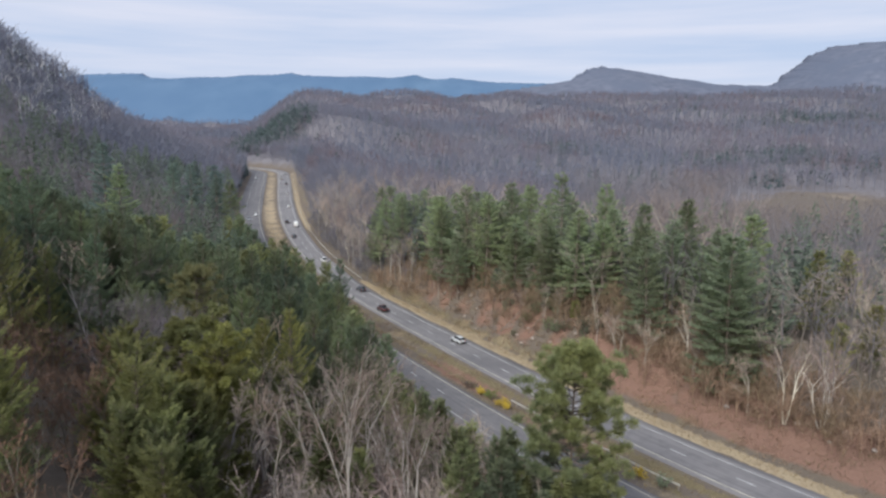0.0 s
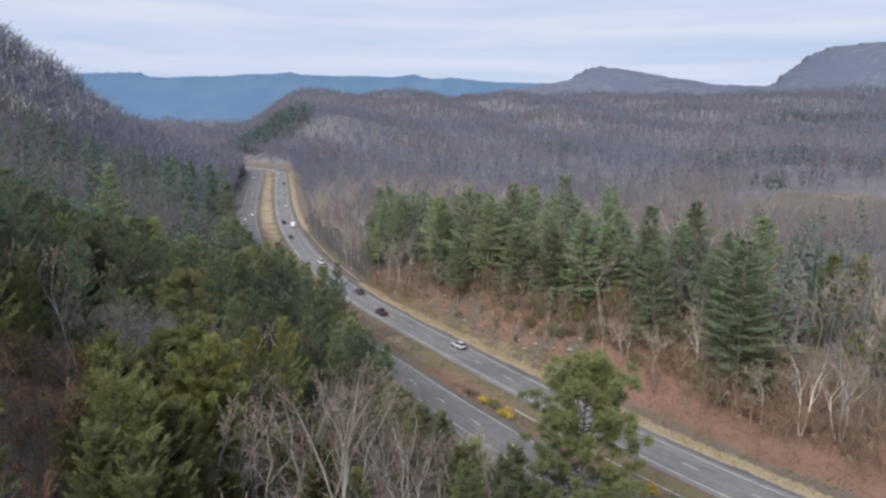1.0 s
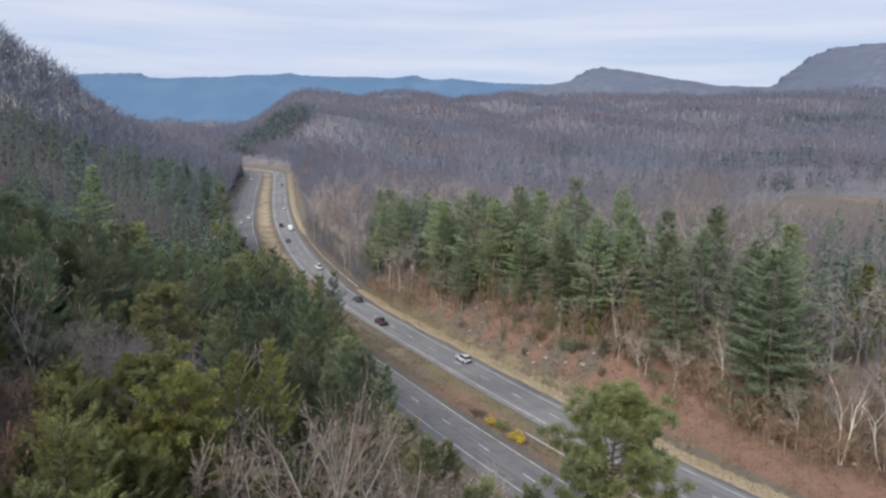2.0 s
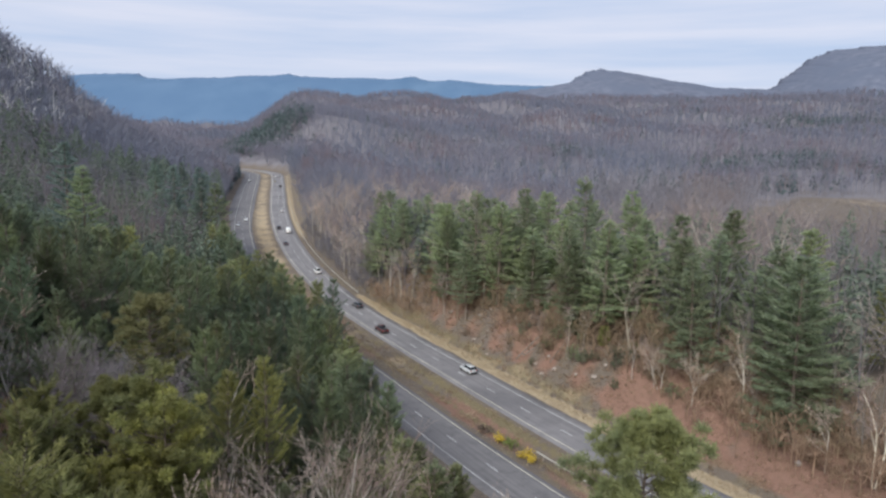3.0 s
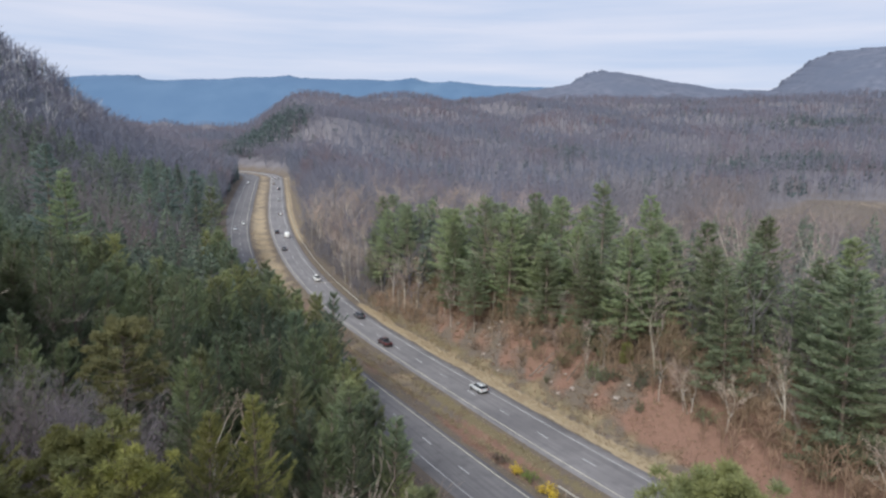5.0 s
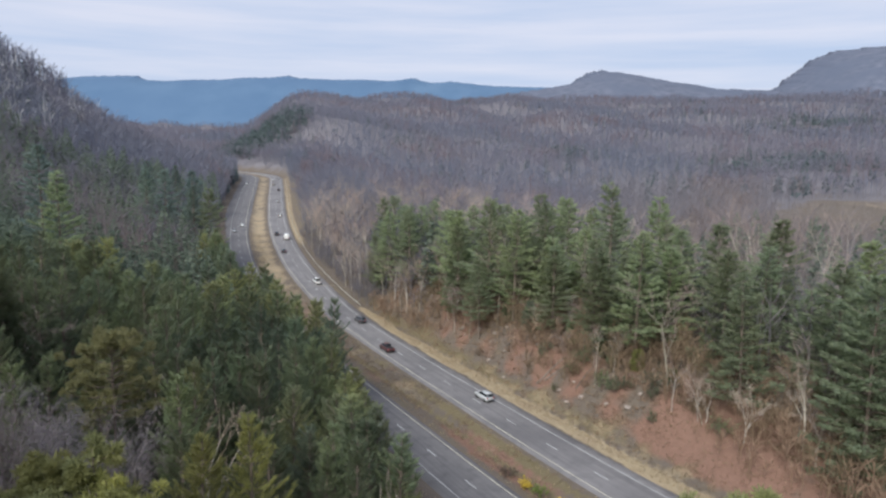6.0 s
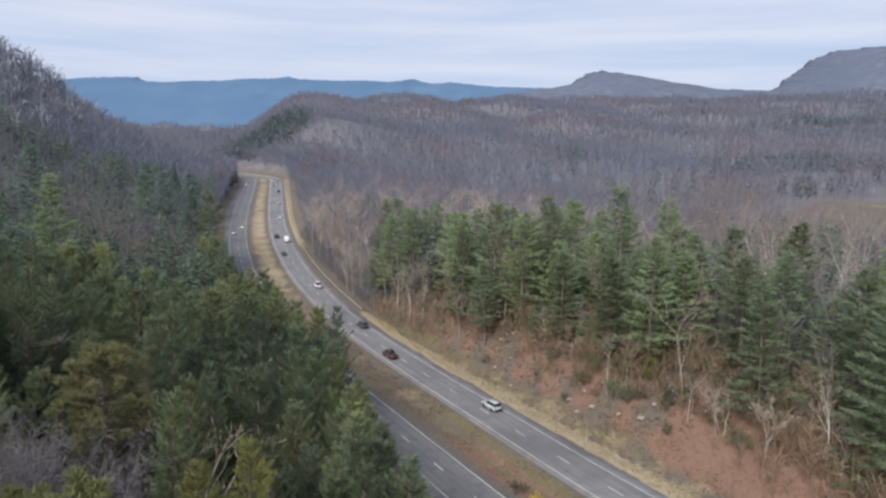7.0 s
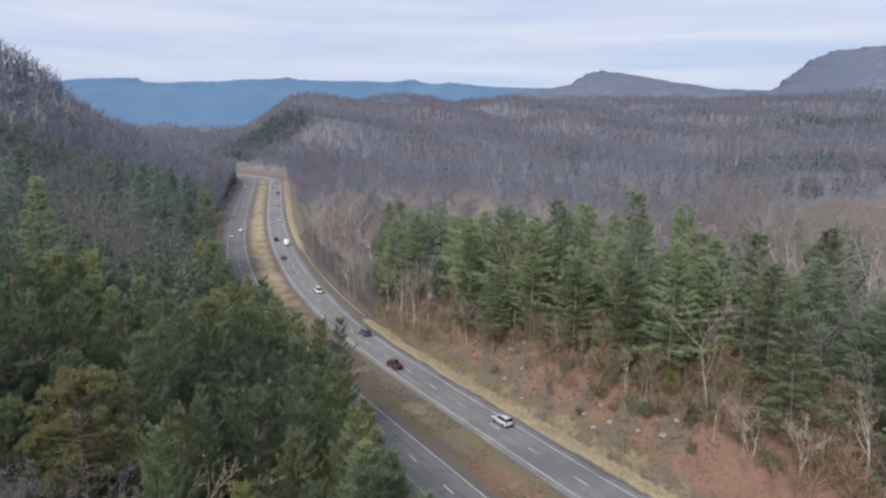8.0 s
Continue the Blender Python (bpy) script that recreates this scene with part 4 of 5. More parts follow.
protos_b = [tree_thing("white_pine", "dark green pine with layered branches", "pine tree", "pines of the near slope", *white_pine(220 + i, h, sp + 0.06, 1.05, 0.07, 0.58, 0.36, 0.75, 0.42), (M_BARK_PINE, M_NEEDLE_DULL)) for i, (h, sp) in enumerate([(22, 0.17), (20, 0.18), (24, 0.16)])]
bare_near = [tree_thing("bare_tree", "leafless grey hardwood among the pines", "tree", "bare trees of the near slope", *bare_tree(240 + i, h, st, 3, 0.5), BARE_M, BARE_N) for i, (h, st) in enumerate([(19, 1), (17, 2), (21, 1)])]
sel = np.arange(len(PL)) < near_n
edge_row = road_coords(PL[:, 0], PL[:, 1])[1] > -52
isb = (((kind < 0.12) & ((PL[:, 1] > 46) | (PL[:, 0] < -36))) | ((PL[:, 0] < -34) & (PL[:, 1] < 34) & (kind < 0.45)) | ((PL[:, 1] < 36) & (PL[:, 0] < -11) & (kind < 0.4)) | (kind < sstep(165, 215, PL[:, 1]) * 0.7)) & ~(edge_row & (PL[:, 1] > 60))
place_copies(protos, PL[sel & ~isb & ~blue], rng)
place_copies(protos_b, PL[sel & ~isb & blue], rng)
PL[:, 3] *= np.where(isb & (PL[:, 1] < 40), 0.66, 1.0)
place_copies(bare_near, PL[sel & isb], rng)
mid = (np.arange(len(PL)) >= near_n) & (np.arange(len(PL)) < near_n + 75)
protos = [tree_thing("pine_tree", "dark olive pine of the upper slope", "pine tree", "pines of the near slope", *white_pine(230 + i, h, sp, 0.8, 0.1, 1.1, 0.36, 0.75, 0.4), (M_BARK_PINE, mt)) for i, (h, sp, mt) in enumerate([(22, 0.22, M_NEEDLE_DULL), (20, 0.23, M_NEEDLE_DULL), (21, 0.22, M_NEEDLE_OLIVE)])]
place_copies(protos, PL[mid & ~isb], rng)
sel |= mid & ~isb
LOW, _sw, _ow = scattered(-36, -8, 14, 40, 3.7, lambda X, Y, s, o, r: (o < -44) & (np.hypot(X - 5, Y + 35) > 52) & ~((Y < 42) & (X > -17)) & ~glade(X, Y), 28)
LOW = LOW[apart_from(LOW, [(x, y) for x, y in KEY], 2.2) & apart_from(LOW, [d[:2] for d in DEAD], 4.5)]
protos = [tree_thing("pine_tree", "bushy yellow-green young pine below taller pines", "pine tree", "young pines of the near slope", *white_pine(235 + i, h, 0.29, 0.9, 0.04, 0.6, 0.5, 0.45, 0.35), PINE_M) for i, h in enumerate((10, 12, 14, 11))]
place_copies(protos, LOW, rng, 0.75, 1.15)

# low growth in the gap below the tall bare tree
GAP, _sg, _og = scattered(-17, 24, -4, 43, 4.4, lambda X, Y, s, o, r: (o < -36) & (np.hypot(X, Y + 44) > 45), 24)
GLADE, _sh, _oh = scattered(-56, -18, 6, 46, 4.6, lambda X, Y, s, o, r: glade(X, Y), 27)
GAP = GAP[apart_from(GAP, KEY, 2.0)]
u_ = rng.rand(len(GAP))
GAP = np.column_stack([GAP, np.where(GAP[:, 1] < 29, 0.5, 1.0)])
small_bare = [tree_thing("bare_tree", "young leafless hardwood with thin grey stems", "tree", "young trees in the gap", *bare_tree(250 + i, h, st, 3, 0.5), BARE_M, BARE_N) for i, (h, st) in enumerate([(10, 2), (12, 1), (8, 3)])]
small_pine = [tree_thing("pine_tree", "young olive-green pine in a gap", "pine tree", "young trees in the gap", *white_pine(255 + i, h, 0.24, 0.6, 0.06, 1.2), PINE_M) for i, h in enumerate((9, 11))]
place_copies(small_bare, GAP[u_ < 0.6], rng, 0.7, 1.15)
place_copies(small_pine, GAP[u_ >= 0.6], rng, 0.7, 1.1)
thin = [tree_thing("bare_tree", "thin leafless tree with dark upright stem", "tree", "thin trees in the glade", *bare_tree(630 + i, h, 1, 3, 0.4, 0.5, 0.9), (M_BARK_GREY, M_RUSSET), BARE_N) for i, h in enumerate((13, 11))]
place_copies(thin, GLADE, rng, 0.7, 1.1)

# trees along the top of the bank beyond the road
def right_near(X, Y, s, o, r):
    edge = 21.5 + 4.0 * sstep(110, 97, Y) + 2.2 * np.sin(Y * 0.11) - 5 * sstep(125, 160, Y) - 5 * sstep(170, 205, Y)
    return (o > edge) & (o < 78) & (Y > 55) & (Y < 300) & (X < 130) & in_view(X, Y) & (r.rand(len(X)) < np.where(o < edge + 16, 0.94, 0.5 + 0.25 * (X > 25)))


PR, sr, orr_ = scattered(-90, 140, 50, 300, 6.6, right_near, 22)
PR = PR[apart_from(PR, [(x, y) for x, y in KEY if not 50 < x < 63 or y < 95], 4.0) & apart_from(PR, [(62, 90), (52.5, 116), (59, 85)], 6.0)]
k2 = np.random.RandomState(13).rand(len(PR))
belt = swell(PR[:, 0], PR[:, 1], 70, 43)
o_pr = road_coords(PR[:, 0], PR[:, 1])[1]
is_p = (k2 < np.where(o_pr < 38, 0.85, 0.65) - 0.15 - 0.30 * sstep(145, 185, PR[:, 1]) + 0.4 * belt) & ((PR[:, 0] < 66) | (PR[:, 1] > 112)) & (PR[:, 1] > 84 - 30 * (k2 < 0.25)) & (PR[:, 1] < 235)
protos = [tree_thing("white_pine", "blue-green white pine with layered branches", "pine tree", "pines above the bank", *white_pine(260 + i, h, sp, 0.7, br, 1.35, 0.42, 0.65), WHITE_M) for i, (h, sp, br) in enumerate([(27, 0.26, 0.20), (24, 0.28, 0.14), (29, 0.24, 0.26), (21, 0.30, 0.12), (26, 0.25, 0.28)])]
bare_r = [tree_thing("bare_tree", "slender leafless hardwood with grey trunk", "tree", "bare trees above the bank", *bare_tree(280 + i, h, 1, 3, 0.42), (M_BARK_GREY, M_TWIG), BARE_N) for i, h in enumerate((23, 26, 21, 24))]
deep = o_pr > 46
for i, (x, y, h, sp) in enumerate([(86, 104, 21, 0.2), (97, 112, 19, 0.22), (92, 92, 15, 0.24), (83, 88, 13, 0.22)]):
    lone(tree_thing("pine_tree", "slim olive pine among leafless brown trees", "pine tree", "pines above the bank", *white_pine(760 + i, h, sp, 0.8, 0.2, 1.1, 0.4), (M_BARK_PINE, M_NEEDLE_YELLOW)), x, y)
rng = np.random.RandomState(12)
place_copies(protos, PR[is_p & ~deep], rng, 0.6, 1.05)
place_copies(bare_r, PR[~is_p][:280], rng, 0.7, 1.1)
YOUNG, _sy, _oy = scattered(-30, 80, 106, 215, 5.6, lambda X, Y, s, o, r: (o > 20 + 3 * swell(X, Y, 30, 45)) & (o < 30 - 5 * (Y > 150)) & (r.rand(len(X)) < 0.5), 25)
YOUNG = YOUNG[apart_from(YOUNG, KEY, 3.0)]
young = [tree_thing("pine_tree", "young olive-green pine at the foot of the wood", "pine tree", "young pines on the bank", *white_pine(290 + i, h, 0.3, 0.7, 0.04, 1.15), (M_BARK_PINE, mt)) for i, (h, mt) in enumerate([(6, M_NEEDLE_DULL), (4, M_NEEDLE_YELLOW), (8, M_NEEDLE_DULL)])]
place_copies(young, YOUNG, rng, 0.6, 1.15)


EDGE, _sq, _oq = scattered(-110, 20, 172, 330, 4.6, lambda X, Y, s, o, r: (o > 11.5 + 1.5 * np.sin(Y * 0.1)) & (o < 23) & (r.rand(len(X)) < 0.8), 26)
slim = [tree_thing("bare_tree", "slim leafless hardwood with pale straight trunk behind the guard rail", "tree", "bare trees behind the guard rail", *bare_tree(295 + i, h, 1, 3, 0.36, 0.4, 0.9), BARE_M, BARE_N) for i, h in enumerate((18, 21, 15))]
FRONT, _sf, _of = scattered(0, 75, 95, 180, 5.0, lambda X, Y, s, o, r: (o > 17) & (o < 25) & (r.rand(len(X)) < 0.5), 29)
place_copies(slim, np.vstack([np.column_stack([EDGE[:85], np.ones(len(EDGE[:85]))]), np.column_stack([FRONT, np.full(len(FRONT), 0.62)])]), rng, 0.7, 1.1)


# ---- woods past those, too many to count ----
def woods(name, label, mats_tmpl, places, rng, lo, hi, mat):
    """Joins many small trees, each a turned copy of one of a few templates, into one object."""
    Vs, Fs, base = [], [], 0
    pick = rng.randint(0, len(mats_tmpl), len(places))
    for k, (V, F) in enumerate(mats_tmpl):
        P = places[pick == k]
        if not len(P):
            continue
        a = rng.uniform(0, 6.283, len(P))
        sc = rng.uniform(lo, hi, len(P))
        c, s_ = np.cos(a)[:, None], np.sin(a)[:, None]
        X = (V[None, :, 0] * c - V[None, :, 1] * s_) * sc[:, None] + P[:, 0:1]
        Y = (V[None, :, 0] * s_ + V[None, :, 1] * c) * sc[:, None] + P[:, 1:2]
        Z = V[None, :, 2] * sc[:, None] + P[:, 2:3]
        Vs.append(np.stack([X, Y, Z], -1).reshape(-1, 3))
        Fs.append((F[None] + (np.arange(len(P)) * len(V))[:, None, None]).reshape(-1, F.shape[1]) + base)
        base += len(P) * len(V)
    me_ = mesh_np(name, np.concatenate(Vs), np.concatenate(Fs), mat)
    return tagged(new(name, me_), label, "woods", kind="stuff")


def far_bare(seed, h, n, width):
    """Leafless tree for the distance: a stem, rising limbs and a rounded spray of twigs."""
    r = np.random.RandomState(seed)
    az = r.uniform(0, 6.28, n)
    z = h * r.uniform(0.28, 0.62, n)
    ln = h * r.uniform(0.22, 0.40, n)
    k = r.uniform(0.4, 0.85, n)
    C = np.stack([0 * z, 0 * z, z], 1)
    D = np.stack([np.cos(az) * k, np.sin(az) * k, np.ones(n)], 1)
    tip = C + D / np.linalg.norm(D, axis=1, keepdims=True) * ln[:, None] * 0.6
    az2 = az + r.normal(0, 1.0, n)
    D2 = np.stack([np.cos(az2) * 0.9, np.sin(az2) * 0.9, r.uniform(0.1, 1.2, n)], 1)
    C = np.vstack([[0, 0, -0.5], C, tip])
    D = np.vstack([[r.normal() * 0.03, r.normal() * 0.03, 1], D, D2])
    L = np.concatenate([[h * 0.9], ln, ln * 0.7])
    W = np.concatenate([[width * 2.6], np.full(n, width * 1.7), np.full(n, width * 1.5)])
    return shards(C, D, L, W, r)


def far_pine(seed, h, n, w):
    r = np.random.RandomState(seed)
    u = r.uniform(0, 1, n) ** 0.8
    az = r.uniform(0, 6.28, n)
    rad = 0.17 * h * (1 - u) ** 0.8 + 0.2
    C = np.stack([np.cos(az) * rad * 0.35, np.sin(az) * rad * 0.35, h * (0.16 + 0.8 * u)], 1)
    D = np.stack([np.cos(az), np.sin(az), r.uniform(-0.1, 0.5, n)], 1)
    V, F = shards(C, D, rad * r.uniform(0.7, 1.15, n), w * (0.6 + 0.8 * (1 - u)), r)
    T = shards([[0, 0, -0.5]], [[0.01, 0, 1]], np.array([h]), np.array([0.3]), r)
    return joined([(V, F), T])


T_NEAR = [far_bare(300 + i, 20 + 2 * (i % 3), 9, 0.095) for i in range(6)]
T_EDGE = [far_bare(350 + i, 19 + 2 * (i % 3), 8, 0.15) for i in range(6)]
T_MID = [far_bare(310 + i, 20 + 2 * (i % 3), 5, 0.27) for i in range(6)]
T_FAR = [far_bare(320 + i, 20 + 2 * (i % 3), 3, 0.62) for i in range(6)]
P_MID = [far_pine(330 + i, 22, 130, 1.1) for i in range(4)]
P_FAR = [far_pine(340 + i, 22, 26, 2.4) for i in range(4)]
rng = np.random.RandomState(77)


def off_road(o):
    return (o > 17) | (o < -31)


def belt_a(X, Y, s, o, r):
    d = np.hypot(X, Y + 44)
    return (d < 480) & (d > 70) & in_view(X, Y) & (field(X, Y) < 0.5) & ((o > 30 - 17 * sstep(165, 205, Y)) | ((o < -31) & (Y > 170)))


A, sa, oa = scattered(-330, 330, 20, 480, 5.0, belt_a, 31)
A = A[apart_from(A, np.vstack([PL[:, :2], PR[:, :2]]), 2.2)]
sA, oA, _ = road_coords(A[:, 0], A[:, 1])
r_ = rng.rand(len(A))
pineish = np.where(oA < 0, 0.10 + 0.12 * swell(A[:, 0], A[:, 1], 80, 51) + 0.5 * np.exp(-((A[:, 0] + 160) / 38) ** 2 - ((A[:, 1] - 375) / 48) ** 2), 0.08 * (A[:, 1] < 260))
rest = PL[~sel & isb][:, :3]
# share of trees given the haze-tinted material, growing with distance
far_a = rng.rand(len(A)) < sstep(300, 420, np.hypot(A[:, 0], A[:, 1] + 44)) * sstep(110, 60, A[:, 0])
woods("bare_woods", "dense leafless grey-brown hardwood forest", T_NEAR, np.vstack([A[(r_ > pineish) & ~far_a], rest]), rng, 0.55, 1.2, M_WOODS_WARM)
woods("bare_woods", "dense leafless grey hardwood forest past the pines", T_NEAR, A[(r_ > pineish) & far_a], rng, 0.55, 1.2, M_WOODS_HAZED)
woods("pine_woods", "scattered dark green pines in leafless forest", P_MID, np.vstack([A[r_ <= pineish], PL[~sel & ~isb][:, :3], PR[is_p & deep][:, :3]]), rng, 0.7, 1.05, M_WOODS_PINE)


DARK, _sd, _od = scattered(-190, -90, 400, 560, 4.5, lambda X, Y, s, o, r: (o < -30) & (o > -41) & (Y > 425) & (r.rand(len(X)) < 0.7), 58)
woods("pine_woods", "dark conifers crowding the far carriageway", P_MID, DARK, rng, 0.4, 0.78, M_GROVE)


def cut_bank(X, Y):
    return (((X + 238) / 36) ** 2 + ((Y - 720) / 17) ** 2 < 1) | (((X + 204) / 30) ** 2 + ((Y - 660) / 38) ** 2 < 1)


def forest_edge(X, Y, s, o, r):
    return ~cut_bank(X, Y) & (o > 12.5 + 2 * np.sin(Y * 0.07)) & (o < 46) & (Y > 185) & (Y < 760) & (np.hypot(X, Y + 44) < 830)


Ep, _se, _oe = scattered(-300, 40, 185, 760, 3.9, forest_edge, 36)
Lp, _sl, _ol = scattered(-240, -60, 215, 640, 4.2, lambda X, Y, s, o, r: (o < -30.5) & (o > -60) & ~cut_bank(X, Y), 37)
woods("bare_woods", "leafless hardwoods with pale trunks at the forest edge", T_EDGE, np.vstack([Ep, Lp]), rng, 0.5, 1.0, M_WOODS_HAZED)


Fp, _sf2, _of2 = scattered(60, 400, 220, 560, 4.2, lambda X, Y, s, o, r: (field(X, Y) > 0.3) & in_view(X, Y) & (((X - 298) / 22) ** 2 + ((Y - 480) / 26) ** 2 > 1), 97)
woods("field_scrub", "low leafless beige scrub in an old field", T_NEAR, Fp, rng, 0.12, 0.36, M_FIELD)


def belt_b(X, Y, s, o, r):
    d = np.hypot(X, Y + 44)
    clear = field(X, Y) > 0.5
    return (d >= 480) & (d < 1050) & in_view(X, Y) & off_road(o) & ~clear & ~cut_bank(X, Y)


Bp, sb, ob_ = scattered(-720, 720, 280, 1010, 7.3, belt_b, 32)
slope, _sb, _ob = scattered(-560, -60, 380, 760, 5.2, lambda X, Y, s, o, r: belt_b(X, Y, s, o, r) & (o < -31), 35)
Bp = np.vstack([Bp, slope])
r_ = rng.rand(len(Bp))
pineish = 0.04 + 0.12 * swell(Bp[:, 0], Bp[:, 1], 120, 52) + 0.95 * np.exp(-((Bp[:, 0] + 222) / 34) ** 2 - ((Bp[:, 1] - 825) / 90) ** 2) + 0.6 * np.exp(-((Bp[:, 0] - 355) / 90) ** 2 - ((Bp[:, 1] - 715) / 40) ** 2) + 0.6 * np.exp(-((Bp[:, 0] - 144) / 22) ** 2 - ((Bp[:, 1] - 810) / 40) ** 2)
bench = (rng.rand(len(Bp)) < sstep(60, 130, Bp[:, 0]) * sstep(690, 600, np.hypot(Bp[:, 0], Bp[:, 1] + 44)))
woods("bare_woods", "leafless grey-brown hardwood forest on the far slopes", T_MID, Bp[(r_ > pineish) & ~bench], rng, 0.55, 1.2, M_WOODS_HAZED)
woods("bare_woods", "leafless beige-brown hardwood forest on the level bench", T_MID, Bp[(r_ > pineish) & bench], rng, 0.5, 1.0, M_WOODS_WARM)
woods("pine_woods", "few dark pines in the far leafless forest", P_FAR, Bp[r_ <= pineish], rng, 0.6, 0.9, M_GROVE)


def belt_c(X, Y, s, o, r):
    d = np.hypot(X, Y + 44)
    return (d >= 1050) & (d < 2300) & in_view(X, Y, 0.0) & off_road(o)


Cp, sc_, oc = scattered(-1500, 1500, 700, 2300, 10.5, belt_c, 33)
r_ = rng.rand(len(Cp))
pineish = 0.03 + 0.10 * swell(Cp[:, 0], Cp[:, 1], 200, 53) + 0.6 * np.exp(-((Cp[:, 0] - 650) / 130) ** 2 - ((Cp[:, 1] - 1200) / 90) ** 2)
woods("bare_woods", "leafless forest tinted mauve-grey with haze on the distant ridge", T_FAR, Cp[r_ > pineish], rng, 0.8, 1.2, M_WOODS_HAZED)
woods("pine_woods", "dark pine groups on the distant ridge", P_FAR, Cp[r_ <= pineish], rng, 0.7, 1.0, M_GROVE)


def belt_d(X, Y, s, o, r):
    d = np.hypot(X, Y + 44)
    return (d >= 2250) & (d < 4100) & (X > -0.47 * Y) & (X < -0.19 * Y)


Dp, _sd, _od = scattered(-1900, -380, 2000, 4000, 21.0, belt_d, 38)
woods("bare_woods", "leafless grey woods far down the valley", T_FAR, Dp, rng, 0.9, 1.3, M_WOODS_HAZED)

RT, _sr, _or = scattered(-420, -210, 330, 680, 6.0, lambda X, Y, s, o, r: (o < -128) & (o > -215) & (r.rand(len(X)) < 0.5), 39)
woods("ridge_trees", "tall leafless trees with pale trunks along the ridge crest", [far_bare(360 + i, 17 + 2 * i, 3, 0.2) for i in range(4)], RT, rng, 0.8, 1.15, M_RIDGE_TRUNK)

GROVES = [(-212, 835, 48, 95, 6.0), (355, 715, 90, 34, 8.5), (144, 820, 20, 36, 8.0), (650, 1215, 150, 60, 12.0), (348, 578, 66, 22, 7.5)]
for i, (cx, cy, rx, ry, gap) in enumerate(GROVES):
    GR, _sg2, _og2 = scattered(cx - rx, cx + rx, cy - ry, cy + ry, gap, lambda X, Y, s, o, r: (((X - cx) / rx) ** 2 + ((Y - cy) / ry) ** 2 + 0.5 * swell(X, Y, 40, 90 + i) < 0.9) & (o > 14) & (r.rand(len(X)) < (0.8, 0.4)[i > 0]), 92 + i)
    woods("pine_grove", "dark grove of far pines in leafless woods", P_FAR, GR, rng, 0.65, 1.1, M_GROVE)

# ---- cars ----
M_GLASS, n_, l_, b_ = material("dark_car_glass", 0.08, 0.0, 0.6)
b_.inputs["Base Color"].default_value = (0.02, 0.024, 0.03, 1)
M_TYRE = varied("tyre_rubber", (0.018, 0.018, 0.018), (0.03, 0.03, 0.03), None, 8.0, 0.9)
M_RIM = varied("alloy_rim", (0.4, 0.4, 0.41), (0.55, 0.55, 0.56), None, 8.0, 0.35, 0.8, bumps=0)
M_TAIL = varied("red_lamp_lens", (0.30, 0.012, 0.010), (0.38, 0.02, 0.015), None, 8.0, 0.25, bumps=0)
M_LAMP = varied("clear_lamp_lens", (0.7, 0.7, 0.68), (0.8, 0.8, 0.78), None, 8.0, 0.2, bumps=0)
M_TRIM = varied("black_plastic_trim", (0.02, 0.02, 0.022), (0.035, 0.035, 0.036), None, 6.0, 0.6)


def car_paint(name, c):
    m = varied("paint_" + name, tuple(v * 0.94 for v in c), c, None, 3.0, 0.28, 0.0, 0.5, bumps=0)
    m.node_tree.nodes["Principled BSDF"].inputs["Coat Weight"].default_value = 0.6
    return m


PAINTS = {k: car_paint(k, c) for k, c in dict(white=(0.78, 0.78, 0.77), silver=(0.50, 0.51, 0.52), black=(0.025, 0.026, 0.028), maroon=(0.075, 0.024, 0.024), charcoal=(0.07, 0.072, 0.08), tan=(0.42, 0.38, 0.31)).items()}


def loft(stations, half):
    """Body shell from stations (y, z low, z high, width share, top width share), closed at both ends."""
    V, k = [], 8
    for y, z0, z1, w, t in stations:
        W, T, h = half * w, half * w * t, z1 - z0
        V += [(-W * 0.94, y, z0), (-W, y, z0 + 0.25 * h), (-W, y, z0 + 0.72 * h), (-T, y, z1), (T, y, z1), (W, y, z0 + 0.72 * h), (W, y, z0 + 0.25 * h), (W * 0.94, y, z0)]
    F = []
    for i in range(len(stations) - 1):
        for j in range(k):
            a, b = i * k + j, i * k + (j + 1) % k
            F.append((a, a + k, b + k, b))
    n = (len(stations) - 1) * k
    F += [(0, 1, 6, 7), (1, 2, 5, 6), (2, 3, 4, 5), (n + 7, n + 6, n + 1, n), (n + 6, n + 5, n + 2, n + 1), (n + 5, n + 4, n + 3, n + 2)]
    return np.array(V), np.array(F)


def box_at(x, y, z, sx, sy, sz):
    v = np.array([(i, j, k) for k in (-1, 1) for i, j in ((-1, -1), (1, -1), (1, 1), (-1, 1))]) * np.array([sx, sy, sz]) / 2
    top = v[:, 2] > 0
    v[top, :2] *= 0.93
    f = np.array([(4, 5, 6, 7), (3, 2, 1, 0), (0, 1, 5, 4), (1, 2, 6, 5), (2, 3, 7, 6), (3, 0, 4, 7)])
    return v + np.array([x, y, z]), f


